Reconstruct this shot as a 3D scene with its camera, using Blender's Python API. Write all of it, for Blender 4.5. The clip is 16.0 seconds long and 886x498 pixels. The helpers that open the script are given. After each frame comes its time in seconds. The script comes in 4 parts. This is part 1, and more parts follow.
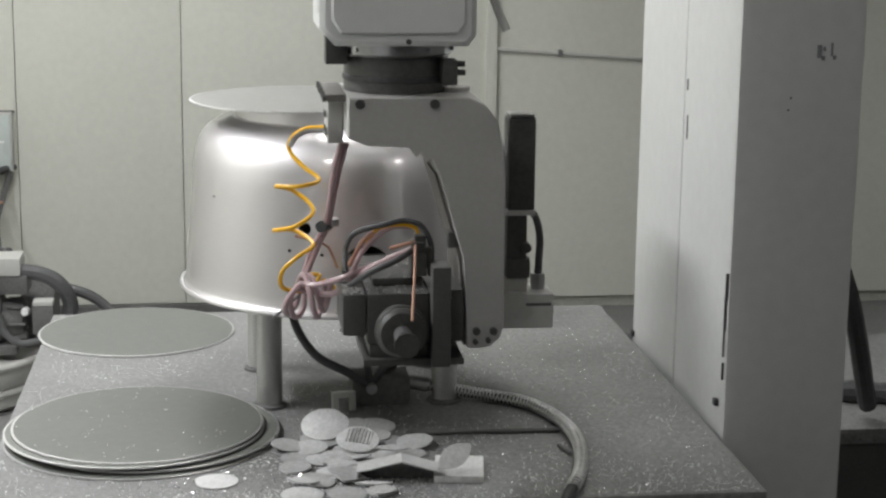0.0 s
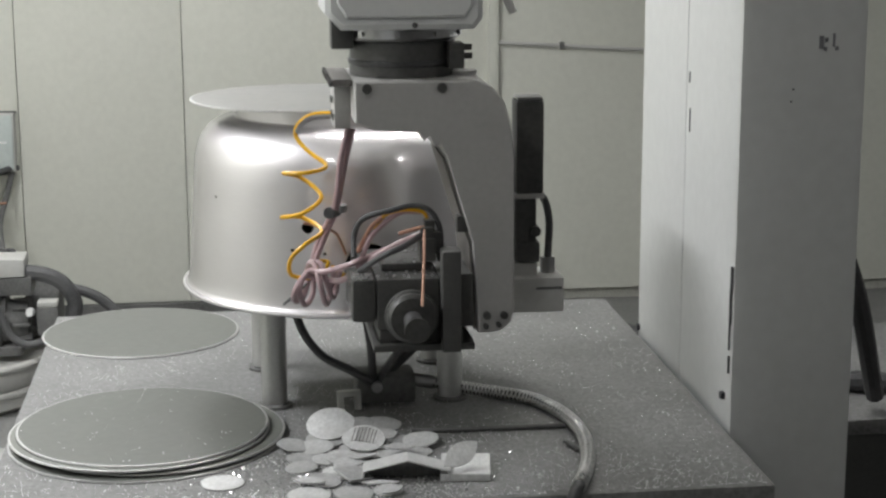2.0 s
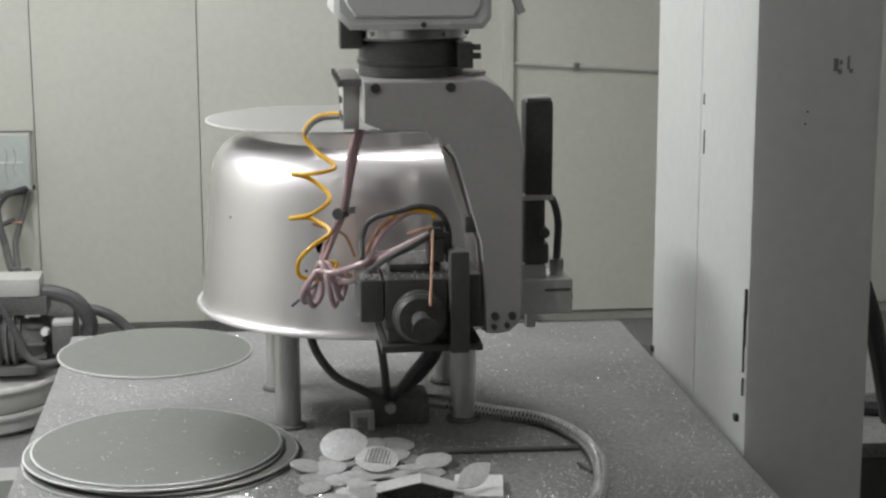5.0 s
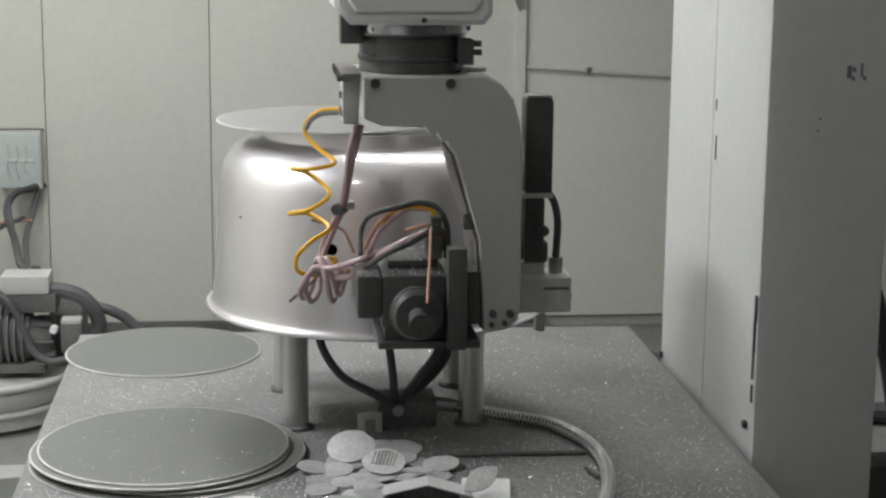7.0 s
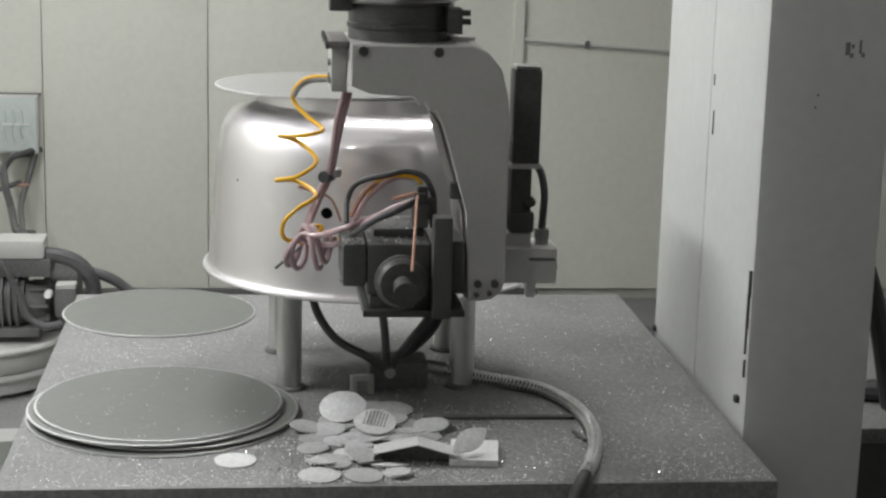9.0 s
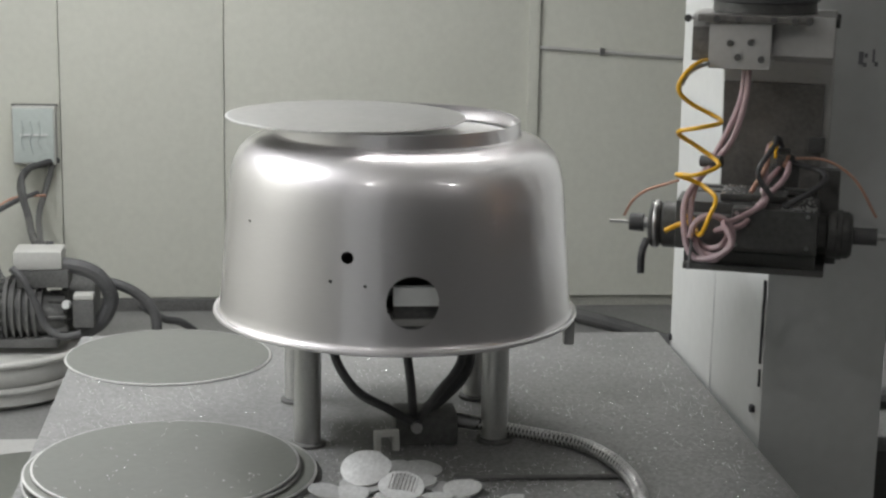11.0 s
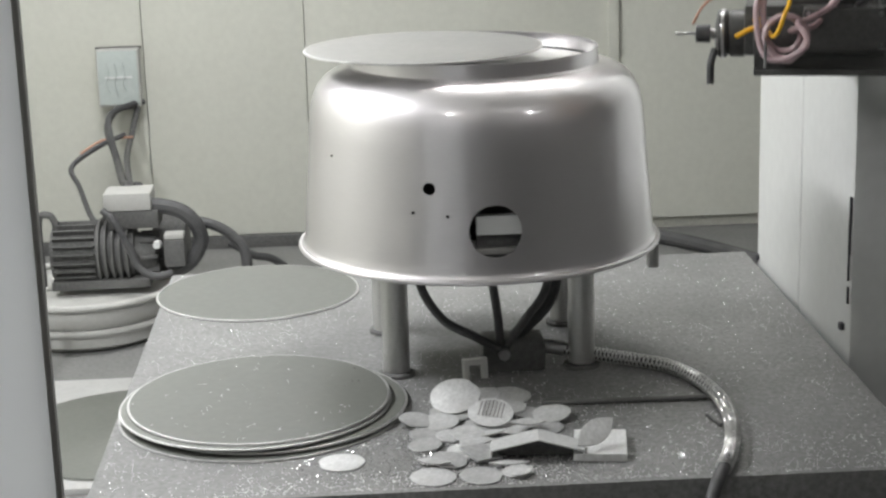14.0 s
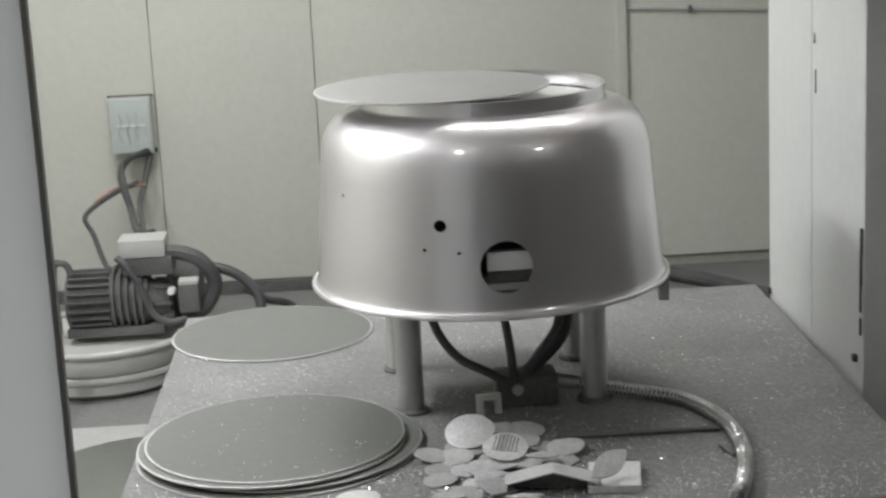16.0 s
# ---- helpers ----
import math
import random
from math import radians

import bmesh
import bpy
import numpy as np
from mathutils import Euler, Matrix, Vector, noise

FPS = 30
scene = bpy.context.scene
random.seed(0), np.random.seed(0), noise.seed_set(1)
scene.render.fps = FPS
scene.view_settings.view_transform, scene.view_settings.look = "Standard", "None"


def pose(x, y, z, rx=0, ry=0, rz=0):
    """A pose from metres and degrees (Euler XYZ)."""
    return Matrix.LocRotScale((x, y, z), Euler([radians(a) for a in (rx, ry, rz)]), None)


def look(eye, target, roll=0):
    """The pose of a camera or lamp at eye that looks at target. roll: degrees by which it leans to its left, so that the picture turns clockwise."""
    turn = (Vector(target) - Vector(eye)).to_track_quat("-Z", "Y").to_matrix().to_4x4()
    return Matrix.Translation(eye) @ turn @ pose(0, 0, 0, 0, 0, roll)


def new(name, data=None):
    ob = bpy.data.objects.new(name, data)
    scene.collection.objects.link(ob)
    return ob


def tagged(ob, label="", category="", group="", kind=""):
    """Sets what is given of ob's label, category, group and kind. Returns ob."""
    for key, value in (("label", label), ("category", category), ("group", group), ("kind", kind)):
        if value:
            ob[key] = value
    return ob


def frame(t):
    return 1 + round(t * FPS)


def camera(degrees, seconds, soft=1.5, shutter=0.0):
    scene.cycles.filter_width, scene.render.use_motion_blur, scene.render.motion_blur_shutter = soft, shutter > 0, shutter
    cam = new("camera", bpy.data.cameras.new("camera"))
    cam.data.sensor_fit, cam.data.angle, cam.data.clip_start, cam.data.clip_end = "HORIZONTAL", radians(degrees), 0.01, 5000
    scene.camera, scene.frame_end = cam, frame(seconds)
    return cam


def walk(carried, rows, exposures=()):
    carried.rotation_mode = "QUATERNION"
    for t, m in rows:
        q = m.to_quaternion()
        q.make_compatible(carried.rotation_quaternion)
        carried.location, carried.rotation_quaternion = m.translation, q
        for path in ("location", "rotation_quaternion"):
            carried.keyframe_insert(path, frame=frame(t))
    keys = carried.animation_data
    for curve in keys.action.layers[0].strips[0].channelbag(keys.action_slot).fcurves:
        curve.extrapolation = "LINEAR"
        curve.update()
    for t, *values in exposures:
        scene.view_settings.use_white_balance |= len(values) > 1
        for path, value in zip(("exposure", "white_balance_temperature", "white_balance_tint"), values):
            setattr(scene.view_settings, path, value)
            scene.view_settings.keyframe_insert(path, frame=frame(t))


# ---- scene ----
cam = camera(29.38, 16.0, soft=2.5, shutter=0.3)
PATH = [
    (0, (-0.208, -2.975, 1.691), (0.0374, -1.0330, 1.2807), 0.68),
    (0.5, (-0.205, -2.958, 1.693), (0.0404, -1.0176, 1.2753), 0.57),
    (1, (-0.204, -2.966, 1.695), (0.0405, -1.0256, 1.2762), 0.57),
    (1.5, (-0.203, -2.966, 1.697), (0.0403, -1.0263, 1.2740), 0.42),
    (2, (-0.204, -2.964, 1.697), (0.0355, -1.0228, 1.2776), -0.19),
    (2.5, (-0.203, -2.965, 1.697), (0.0308, -1.0201, 1.2928), -0.37),
    (3, (-0.204, -2.967, 1.697), (0.0218, -1.0174, 1.3121), -0.38),
    (3.5, (-0.203, -2.967, 1.696), (0.0246, -1.0196, 1.2994), -0.42),
    (4, (-0.202, -2.966, 1.697), (0.0239, -1.0181, 1.3013), -0.36),
    (6.5, (-0.204, -2.969, 1.700), (0.0105, -1.0201, 1.3040), 0.40),
    (7, (-0.203, -2.962, 1.697), (0.0086, -1.0125, 1.3050), 0.56),
    (7.5, (-0.203, -2.963, 1.698), (0.0148, -1.0192, 1.2801), 0.66),
    (8, (-0.205, -2.964, 1.698), (0.0157, -1.0223, 1.2746), 0.83),
    (8.5, (-0.205, -2.970, 1.699), (0.0151, -1.0270, 1.2764), 1.00),
    (9, (-0.205, -2.967, 1.695), (0.0126, -1.0245, 1.2706), 1.53),
    (9.2, (-0.208, -2.973, 1.695), (0.0018, -1.0272, 1.2823), 1.57),
    (11.5, (-0.198, -2.970, 1.708), (-0.0025, -1.0242, 1.2886), 1.01),
    (12, (-0.198, -2.968, 1.708), (-0.0045, -1.0212, 1.2916), 1.00),
    (12.5, (-0.199, -2.970, 1.715), (-0.0009, -1.0363, 1.2448), 0.73),
    (13, (-0.192, -2.965, 1.710), (-0.1254, -1.0341, 1.1931), -1.15),
    (13.5, (-0.190, -2.968, 1.706), (-0.1119, -1.0371, 1.1890), -0.73),
    (14, (-0.190, -2.978, 1.712), (-0.1006, -1.0439, 1.2100), -1.71),
    (14.5, (-0.188, -2.986, 1.708), (-0.1290, -1.0473, 1.2197), -2.34),
    (15, (-0.185, -2.996, 1.709), (-0.1020, -1.0476, 1.2646), -2.45),
    (15.5, (-0.186, -2.993, 1.708), (-0.0495, -1.0553, 1.2310), -2.50),
    (16, (-0.188, -2.993, 1.708), (-0.1125, -1.0457, 1.2564), -2.85),
]
walk(cam, [(t, look(e, g, r)) for t, e, g, r in PATH], [(0, 0.1), (4.0, 0.08), (6.5, -0.03), (7.5, 0.0), (9.2, 0.05), (11.5, 0.0), (12.5, 0.0), (13.0, 0.36), (14.0, 0.36), (14.5, 0.18), (15.0, 0.12), (15.5, 0.0), (16.0, 0.08)])

# ---- light ----
world = bpy.data.worlds.new("world")
world.use_nodes = True
scene.world = world
world.node_tree.nodes["Background"].inputs[0].default_value = (0.8, 0.85, 0.9, 1)
world.node_tree.nodes["Background"].inputs[1].default_value = 0.05


def area_lamp(name, place, target, sx, sy, watts, colour):
    data = bpy.data.lights.new(name, "AREA")
    data.shape, data.size, data.size_y, data.energy, data.color = "RECTANGLE", sx, sy, watts, colour
    ob = new(name, data)
    ob.matrix_world = look(place, target)
    return ob


area_lamp("lamp_over_machine", (0.4, 0.45, 2.62), (0.4, 0.45, 0.8), 1.2, 0.2, 6, (0.95, 0.965, 1.0))
area_lamp("lamp_left_of_machine", (-1.75, -0.1, 2.62), (-1.75, -0.1, 0.8), 0.24, 1.5, 54, (0.95, 0.965, 1.0))
area_lamp("lamp_room_back", (-0.9, 2.3, 3.0), (-0.9, 2.3, 0), 1.2, 0.3, 31, (0.96, 0.975, 1.0))


# ---- materials ----
def material(name, colour, rough=0.6, metal=0.0, spread=0.15, scale=12.0, bump=0.1, stain=0.2, stain_colour=None, stretch=(1, 1, 1), rand=0.0):
    """A surface with fine grain, larger stains and slight relief."""
    m = bpy.data.materials.new(name)
    m.use_nodes = True
    nt = m.node_tree
    b = nt.nodes["Principled BSDF"]
    tc = nt.nodes.new("ShaderNodeTexCoord")
    mp = nt.nodes.new("ShaderNodeMapping")
    mp.inputs["Scale"].default_value = stretch
    nt.links.new(tc.outputs["Object"], mp.inputs[0])
    fine = nt.nodes.new("ShaderNodeTexNoise")
    fine.inputs["Scale"].default_value, fine.inputs["Detail"].default_value = scale * 14, 4
    wide = nt.nodes.new("ShaderNodeTexNoise")
    wide.inputs["Scale"].default_value, wide.inputs["Detail"].default_value = scale * 0.5, 5
    for n in (fine, wide):
        nt.links.new(mp.outputs[0], n.inputs["Vector"])
    c = Vector(colour)
    ramp = nt.nodes.new("ShaderNodeValToRGB")
    ramp.color_ramp.elements[0].position, ramp.color_ramp.elements[1].position = 0.3, 0.7
    ramp.color_ramp.elements[0].color = (*[max(v * (1 - spread), 0) for v in c], 1)
    ramp.color_ramp.elements[1].color = (*[min(v * (1 + spread), 1) for v in c], 1)
    nt.links.new(fine.outputs[0], ramp.inputs[0])
    mix = nt.nodes.new("ShaderNodeMix")
    mix.data_type = "RGBA"
    amount = nt.nodes.new("ShaderNodeMapRange")
    amount.inputs[1].default_value, amount.inputs[2].default_value = 0.45, 0.75
    amount.inputs[3].default_value, amount.inputs[4].default_value = 0.0, stain
    nt.links.new(wide.outputs[0], amount.inputs[0])
    nt.links.new(amount.outputs[0], mix.inputs[0])
    nt.links.new(ramp.outputs[0], mix.inputs[6])
    sc = stain_colour or tuple(v * 0.55 for v in c)
    mix.inputs[7].default_value = (*sc, 1)
    last = mix.outputs[2]
    if rand:
        info = nt.nodes.new("ShaderNodeObjectInfo")
        mr = nt.nodes.new("ShaderNodeMapRange")
        mr.inputs[3].default_value, mr.inputs[4].default_value = 1 - rand, 1 + rand
        nt.links.new(info.outputs["Random"], mr.inputs[0])
        hsv = nt.nodes.new("ShaderNodeHueSaturation")
        nt.links.new(mr.outputs[0], hsv.inputs["Value"])
        nt.links.new(last, hsv.inputs["Color"])
        last = hsv.outputs[0]
    nt.links.new(last, b.inputs["Base Color"])
    rr = nt.nodes.new("ShaderNodeMapRange")
    give = 0.04 if metal == 1.0 else 0.12
    rr.inputs[3].default_value, rr.inputs[4].default_value = max(rough - give, 0.02), min(rough + give, 1)
    nt.links.new(wide.outputs[0], rr.inputs[0])
    nt.links.new(rr.outputs[0], b.inputs["Roughness"])
    b.inputs["Metallic"].default_value = metal
    if bump:
        bp = nt.nodes.new("ShaderNodeBump")
        bp.inputs["Strength"].default_value, bp.inputs["Distance"].default_value = bump, 0.002
        nt.links.new(fine.outputs[0], bp.inputs["Height"])
        nt.links.new(bp.outputs[0], b.inputs["Normal"])
    return m


def glowing(name, colour, strength):
    m = bpy.data.materials.new(name)
    m.use_nodes = True
    b = m.node_tree.nodes["Principled BSDF"]
    b.inputs["Base Color"].default_value = (0.8, 0.8, 0.8, 1)
    b.inputs["Emission Color"].default_value = (*colour, 1)
    b.inputs["Emission Strength"].default_value = strength
    return m


WALL = material("wall_panel_paint", (0.60, 0.605, 0.545), 0.5, 0, 0.03, 3, 0.02, 0.2, (0.5, 0.5, 0.42))
SEAM = material("wall_seam", (0.5, 0.5, 0.45), 0.6)
# dark grey for two unseen walls, chosen to limit bounce and reflections
UNSEEN_GREY = material("unseen_wall_grey", (0.25, 0.25, 0.25), 0.8, 0, 0.08, 2, 0.1, 0.3)
CEIL = material("ceiling_paint", (0.7, 0.7, 0.68), 0.8)
FLOOR = material("floor_concrete", (0.2, 0.2, 0.195), 0.7, 0, 0.15, 5, 0.2, 0.4)
PILLAR = material("column_paint", (0.6, 0.61, 0.6), 0.42, 0, 0.03, 3, 0.03, 0.15, (0.5, 0.5, 0.48))
DARKMARK = material("chipped_dark", (0.05, 0.05, 0.055), 0.6)
INK = material("faded_ink", (0.2, 0.2, 0.21), 0.6)
TABLE = material("table_steel_dust", (0.19, 0.19, 0.187), 0.62, 0.0, 0.28, 9, 0.5, 0.6, (0.135, 0.135, 0.132))
ALU = material("spun_aluminium", (0.67, 0.65, 0.66), 0.45, 1.0, 0.015, 4, 0.0, 0.15, (0.74, 0.73, 0.73), (1, 1, 10))
lacquer = ALU.node_tree.nodes["Principled BSDF"]
lacquer.inputs["Coat Weight"].default_value, lacquer.inputs["Coat Roughness"].default_value = 1.0, 0.11
lacquer.inputs["Coat IOR"].default_value = 2.2
ALU_IN = material("raw_aluminium", (0.6, 0.6, 0.59), 0.45, 1.0, 0.05)
SHEET = material("dusty_sheet_metal", (0.13, 0.135, 0.122), 0.55, 0.15, 0.06, 5, 0.08, 0.35, (0.18, 0.18, 0.165), rand=0.25)
GRIME = material("grimy_grey_paint", (0.15, 0.142, 0.132), 0.6, 0, 0.2, 9, 0.15, 0.7, (0.25, 0.235, 0.22))
DISC_TOP = material("dull_aluminium_disc", (0.33, 0.33, 0.32), 0.4, 0.6, 0.06, 5, 0.03, 0.4, (0.24, 0.24, 0.235))
SHEET_EDGE = material("cut_sheet_edge", (0.55, 0.55, 0.54), 0.45, 0.6)
OFFCUT = material("offcut_aluminium", (0.56, 0.565, 0.56), 0.5, 0.2, 0.16, 12, 0.2, 0.75, (0.36, 0.36, 0.355), rand=0.28)
STRIP = material("dull_strip", (0.58, 0.585, 0.58), 0.5, 0.3, 0.1, 10, 0.12, 0.5, (0.22, 0.22, 0.215))
CHIP = material("metal_chips", (0.88, 0.88, 0.88), 0.28, 0.85, 0.05, bump=0)
BLACK = material("black_cast", (0.066, 0.066, 0.063), 0.42, 0.0, 0.2, 10, 0.08, 0.7, (0.13, 0.13, 0.125))
RUBBER = material("black_rubber", (0.06, 0.06, 0.062), 0.55, 0, 0.2, 8, 0.05, 0.6, (0.15, 0.15, 0.15))
BRACKET = material("bracket_paint", (0.47, 0.465, 0.45), 0.55, 0.1, 0.04, 8, 0.06, 0.4, (0.27, 0.26, 0.25))
STEEL = material("steel", (0.55, 0.55, 0.55), 0.3, 1.0, 0.08, 10, 0.05)
WHITE = material("white_housing", (0.72, 0.73, 0.72), 0.4, 0, 0.02, 5, 0.03, 0.2, (0.55, 0.55, 0.54))
YELLOW = material("yellow_hose", (0.85, 0.47, 0.02), 0.35, 0, 0.05, 10, 0, 0.1)
PINK = material("pink_hose", (0.45, 0.32, 0.335), 0.3, 0, 0.08, 10, 0, 0.4, (0.42, 0.36, 0.39))
COPPER = material("copper_wire", (0.5, 0.29, 0.21), 0.4, 0.3, 0.1, 10, 0)
BRAID = material("braided_steel", (0.66, 0.66, 0.65), 0.32, 0.9, 0.2, 12, 0.0)
DARK = material("grimy_black", (0.09, 0.09, 0.087), 0.7, 0, 0.3, 8, 0.4, 0.7, (0.2, 0.2, 0.195))
ENAMEL = material("pale_enamel", (0.48, 0.48, 0.46), 0.45, 0, 0.05, 6, 0.05, 0.4, (0.4, 0.4, 0.37))
DOOR = bpy.data.materials.new("cloudy_acrylic")
DOOR.use_nodes = True
nt = DOOR.node_tree
glow, body_d, clear, m1, m2 = [nt.nodes.new("ShaderNode" + k) for k in ("BsdfTranslucent", "BsdfDiffuse", "BsdfTransparent", "MixShader", "MixShader")]
smear, smear_ramp = nt.nodes.new("ShaderNodeTexNoise"), nt.nodes.new("ShaderNodeMapRange")
smear.inputs["Scale"].default_value, smear.inputs["Detail"].default_value = 6, 5
smear_ramp.inputs[3].default_value, smear_ramp.inputs[4].default_value = 0.02, 0.14
glow.inputs[0].default_value = body_d.inputs[0].default_value = (0.84, 0.85, 0.86, 1)
m1.inputs[0].default_value = 0.35
nt.links.new(smear.outputs[0], smear_ramp.inputs[0])
nt.links.new(smear_ramp.outputs[0], m2.inputs[0])
nt.links.new(glow.outputs[0], m1.inputs[1])
nt.links.new(body_d.outputs[0], m1.inputs[2])
nt.links.new(m1.outputs[0], m2.inputs[1])
nt.links.new(clear.outputs[0], m2.inputs[2])
nt.links.new(m2.outputs[0], nt.nodes["Material Output"].inputs[0])
BOARD = material("grey_board", (0.42, 0.42, 0.41), 0.7, 0, 0.06, 4, 0.1, 0.4)
CLEAR = material("meter_window", (0.5, 0.55, 0.53), 0.25, 0, 0.03, 4, 0)
TUBE = glowing("tube_light", (1.0, 0.98, 0.94), 14.0)
BULB = glowing("bulb_glow", (1.0, 0.98, 0.97), 300.0)


# ---- building blocks ----
def mesh_of(bm, name, smooth=None):
    me = bpy.data.meshes.new(name)
    bmesh.ops.recalc_face_normals(bm, faces=bm.faces)
    bm.to_mesh(me)
    bm.free()
    if smooth is not None:
        me.polygons.foreach_set("use_smooth", [True] * len(me.polygons))
        me.set_sharp_from_angle(angle=radians(smooth))
    return me


def solid(name, bm, mat, smooth=35):
    ob = new(name, mesh_of(bm, name, smooth))
    ob.data.materials.append(mat)
    return ob


def part(name, bm, mat, parent, label="", smooth=35):
    ob = solid(name, bm, mat, smooth)
    ob.parent = parent
    if label:
        ob["label"] = label
    return ob


def group_root(name, place=(0, 0, 0)):
    ob = new(name)
    ob.location = place
    return ob


def box(bm, x0, x1, y0, y1, z0, z1, bevel=0.0, m=None):
    r = bmesh.ops.create_cube(bm, size=1)
    vs = r["verts"]
    for v in vs:
        v.co = Vector(((x0 + x1) / 2 + v.co.x * (x1 - x0), (y0 + y1) / 2 + v.co.y * (y1 - y0), (z0 + z1) / 2 + v.co.z * (z1 - z0)))
    if bevel:
        es = list({e for v in vs for e in v.link_edges})
        vs = list({v for f in bmesh.ops.bevel(bm, geom=es, offset=bevel, segments=2, profile=0.7, affect="EDGES")["faces"] for v in f.verts} | {v for v in vs if v.is_valid})
    if m is not None:
        bmesh.ops.transform(bm, matrix=m, verts=vs)
    return bm


def cyl(bm, p0, p1, r0, r1=None, seg=24):
    p0, p1 = Vector(p0), Vector(p1)
    r1 = r0 if r1 is None else r1
    d = p1 - p0
    m = Matrix.Translation((p0 + p1) / 2) @ d.to_track_quat("Z", "Y").to_matrix().to_4x4()
    bmesh.ops.create_cone(bm, cap_ends=True, segments=seg, radius1=r0, radius2=r1, depth=d.length, matrix=m)
    return bm


def B(*a, **k):
    return box(bmesh.new(), *a, **k)


def C(*a, **k):
    return cyl(bmesh.new(), *a, **k)


def lathe(profile, seg=96, closed=False):
    """A turned form about z from (radius, height) pairs."""
    bm = bmesh.new()
    rings = []
    for r, z in profile:
        rings.append([bm.verts.new((r * math.cos(2 * math.pi * k / seg), r * math.sin(2 * math.pi * k / seg), z)) for k in range(seg)])
    pairs = list(zip(rings, rings[1:])) + ([(rings[-1], rings[0])] if closed else [])
    for a, b in pairs:
        for k in range(seg):
            bm.faces.new((a[k], a[(k + 1) % seg], b[(k + 1) % seg], b[k]))
    if not closed:
        for ring in (rings[0], rings[-1]):
            bm.faces.new(ring)
    return bm


def smooth_line(points, n=8):
    """A flowing line through the points."""
    P = [Vector(p) for p in points]
    P = [2 * P[0] - P[1]] + P + [2 * P[-1] - P[-2]]
    line = []
    for i in range(1, len(P) - 2):
        for k in range(n):
            t = k / n
            a, b, c, d = P[i - 1:i + 3]
            line.append(0.5 * (2 * b + (c - a) * t + (2 * a - 5 * b + 4 * c - d) * t * t + (3 * b - a - 3 * c + d) * t ** 3))
    return line + [P[-2]]


def tube(points, r, n=8, seg=10, bm=None, ripple=0.0, step=0):
    """A round hose along the points; ripple gives it rings."""
    bm = bm or bmesh.new()
    line = smooth_line(points, n) if n > 1 else [Vector(p) for p in points]
    side = None
    rings = []
    for i, p in enumerate(line):
        d = (line[min(i + 1, len(line) - 1)] - line[max(i - 1, 0)]).normalized()
        if side is None:
            side = d.orthogonal().normalized()
        side = (side - d * side.dot(d)).normalized()
        up = d.cross(side)
        rad = r * (1 + (ripple if i % 2 else 0))
        rings.append([bm.verts.new(p + rad * (math.cos(2 * math.pi * k / seg) * side + math.sin(2 * math.pi * k / seg) * up)) for k in range(seg)])
    for a, b in zip(rings, rings[1:]):
        for k in range(seg):
            bm.faces.new((a[k], a[(k + 1) % seg], b[(k + 1) % seg], b[k]))
    bm.faces.new(rings[0])
    bm.faces.new(rings[-1])
    return bm


def outline(points, y0, y1, bevel=0.0):
    """A plate cut to an outline in x and z, between y0 and y1."""
    bm = bmesh.new()
    f = bm.faces.new([bm.verts.new((x, y0, z)) for x, z in points])
    r = bmesh.ops.extrude_face_region(bm, geom=[f])
    bmesh.ops.translate(bm, vec=(0, y1 - y0, 0), verts=[v for v in r["geom"] if isinstance(v, bmesh.types.BMVert)])
    if bevel:
        es = [e for e in bm.edges if abs(e.verts[0].co.y - e.verts[1].co.y) < 1e-6]
        bmesh.ops.bevel(bm, geom=es, offset=bevel, segments=1, affect="EDGES")
    return bm


def cut(ob, cutters):
    """Cuts holes through a form and throws the cutting forms away."""
    for bm in cutters:
        tool = new("tool", mesh_of(bm, "tool"))
        md = ob.modifiers.new("hole", "BOOLEAN")
        md.object, md.operation, md.solver = tool, "DIFFERENCE", "EXACT"
        dg = bpy.context.evaluated_depsgraph_get()
        me = bpy.data.meshes.new_from_object(ob.evaluated_get(dg))
        ob.modifiers.clear()
        ob.data = me
        bpy.data.objects.remove(tool)


RIDERS = []

# ---- the room ----
TOPZ = 0.80
floor = tagged(solid("floor", B(-2.6, 2.8, -7.8, 3.9, -0.1, 0), FLOOR, None), "grey dusty concrete workshop floor", "floor", kind="structure")
ceiling = tagged(solid("ceiling", B(-2.6, 2.8, -7.8, 3.9, 3.1, 3.2), CEIL, None), "pale plain ceiling above the machine", "ceiling", kind="structure")
WALLY = 3.8
wall = tagged(solid("wall_north", B(-2.7, 2.9, WALLY + 0.03, WALLY + 0.15, 0, 3.1), SEAM, None), "cream sandwich panel wall with vertical seams", "wall", kind="structure")
edges = [-2.7, -1.69, -1.05, -0.405, 0.836, 2.9]
for a, b in zip(edges, edges[1:]):
    part("panel", B(a + 0.0015, b - 0.0015, WALLY, WALLY + 0.03, 0.05, 3.1, 0.004), WALL, wall)
# unseen wall, kept dark so little light bounces onto the column front
tagged(solid("unseen_wall_south", B(-2.7, 2.9, -7.95, -7.8, 0, 3.1), UNSEEN_GREY, None), "unseen dark grey wall added behind the viewer", "wall", kind="structure")
tagged(solid("wall_west", B(-2.75, -2.6, -7.8, 3.83, 0, 3.1), WALL, None), "cream panel side wall", "wall", kind="structure")
# unseen wall, dark so that the pan's right side reflects less
tagged(solid("unseen_wall_east", B(2.8, 2.95, -7.8, 3.83, 0, 3.1), UNSEEN_GREY, None), "unseen dark grey wall added at the side", "wall", kind="structure")
tagged(solid("baseboard", B(-2.6, 0.95, WALLY - 0.03, WALLY - 0.002, 0, 0.05, 0.004), DARK), "black base strip along the panel wall", "baseboard", kind="structure")


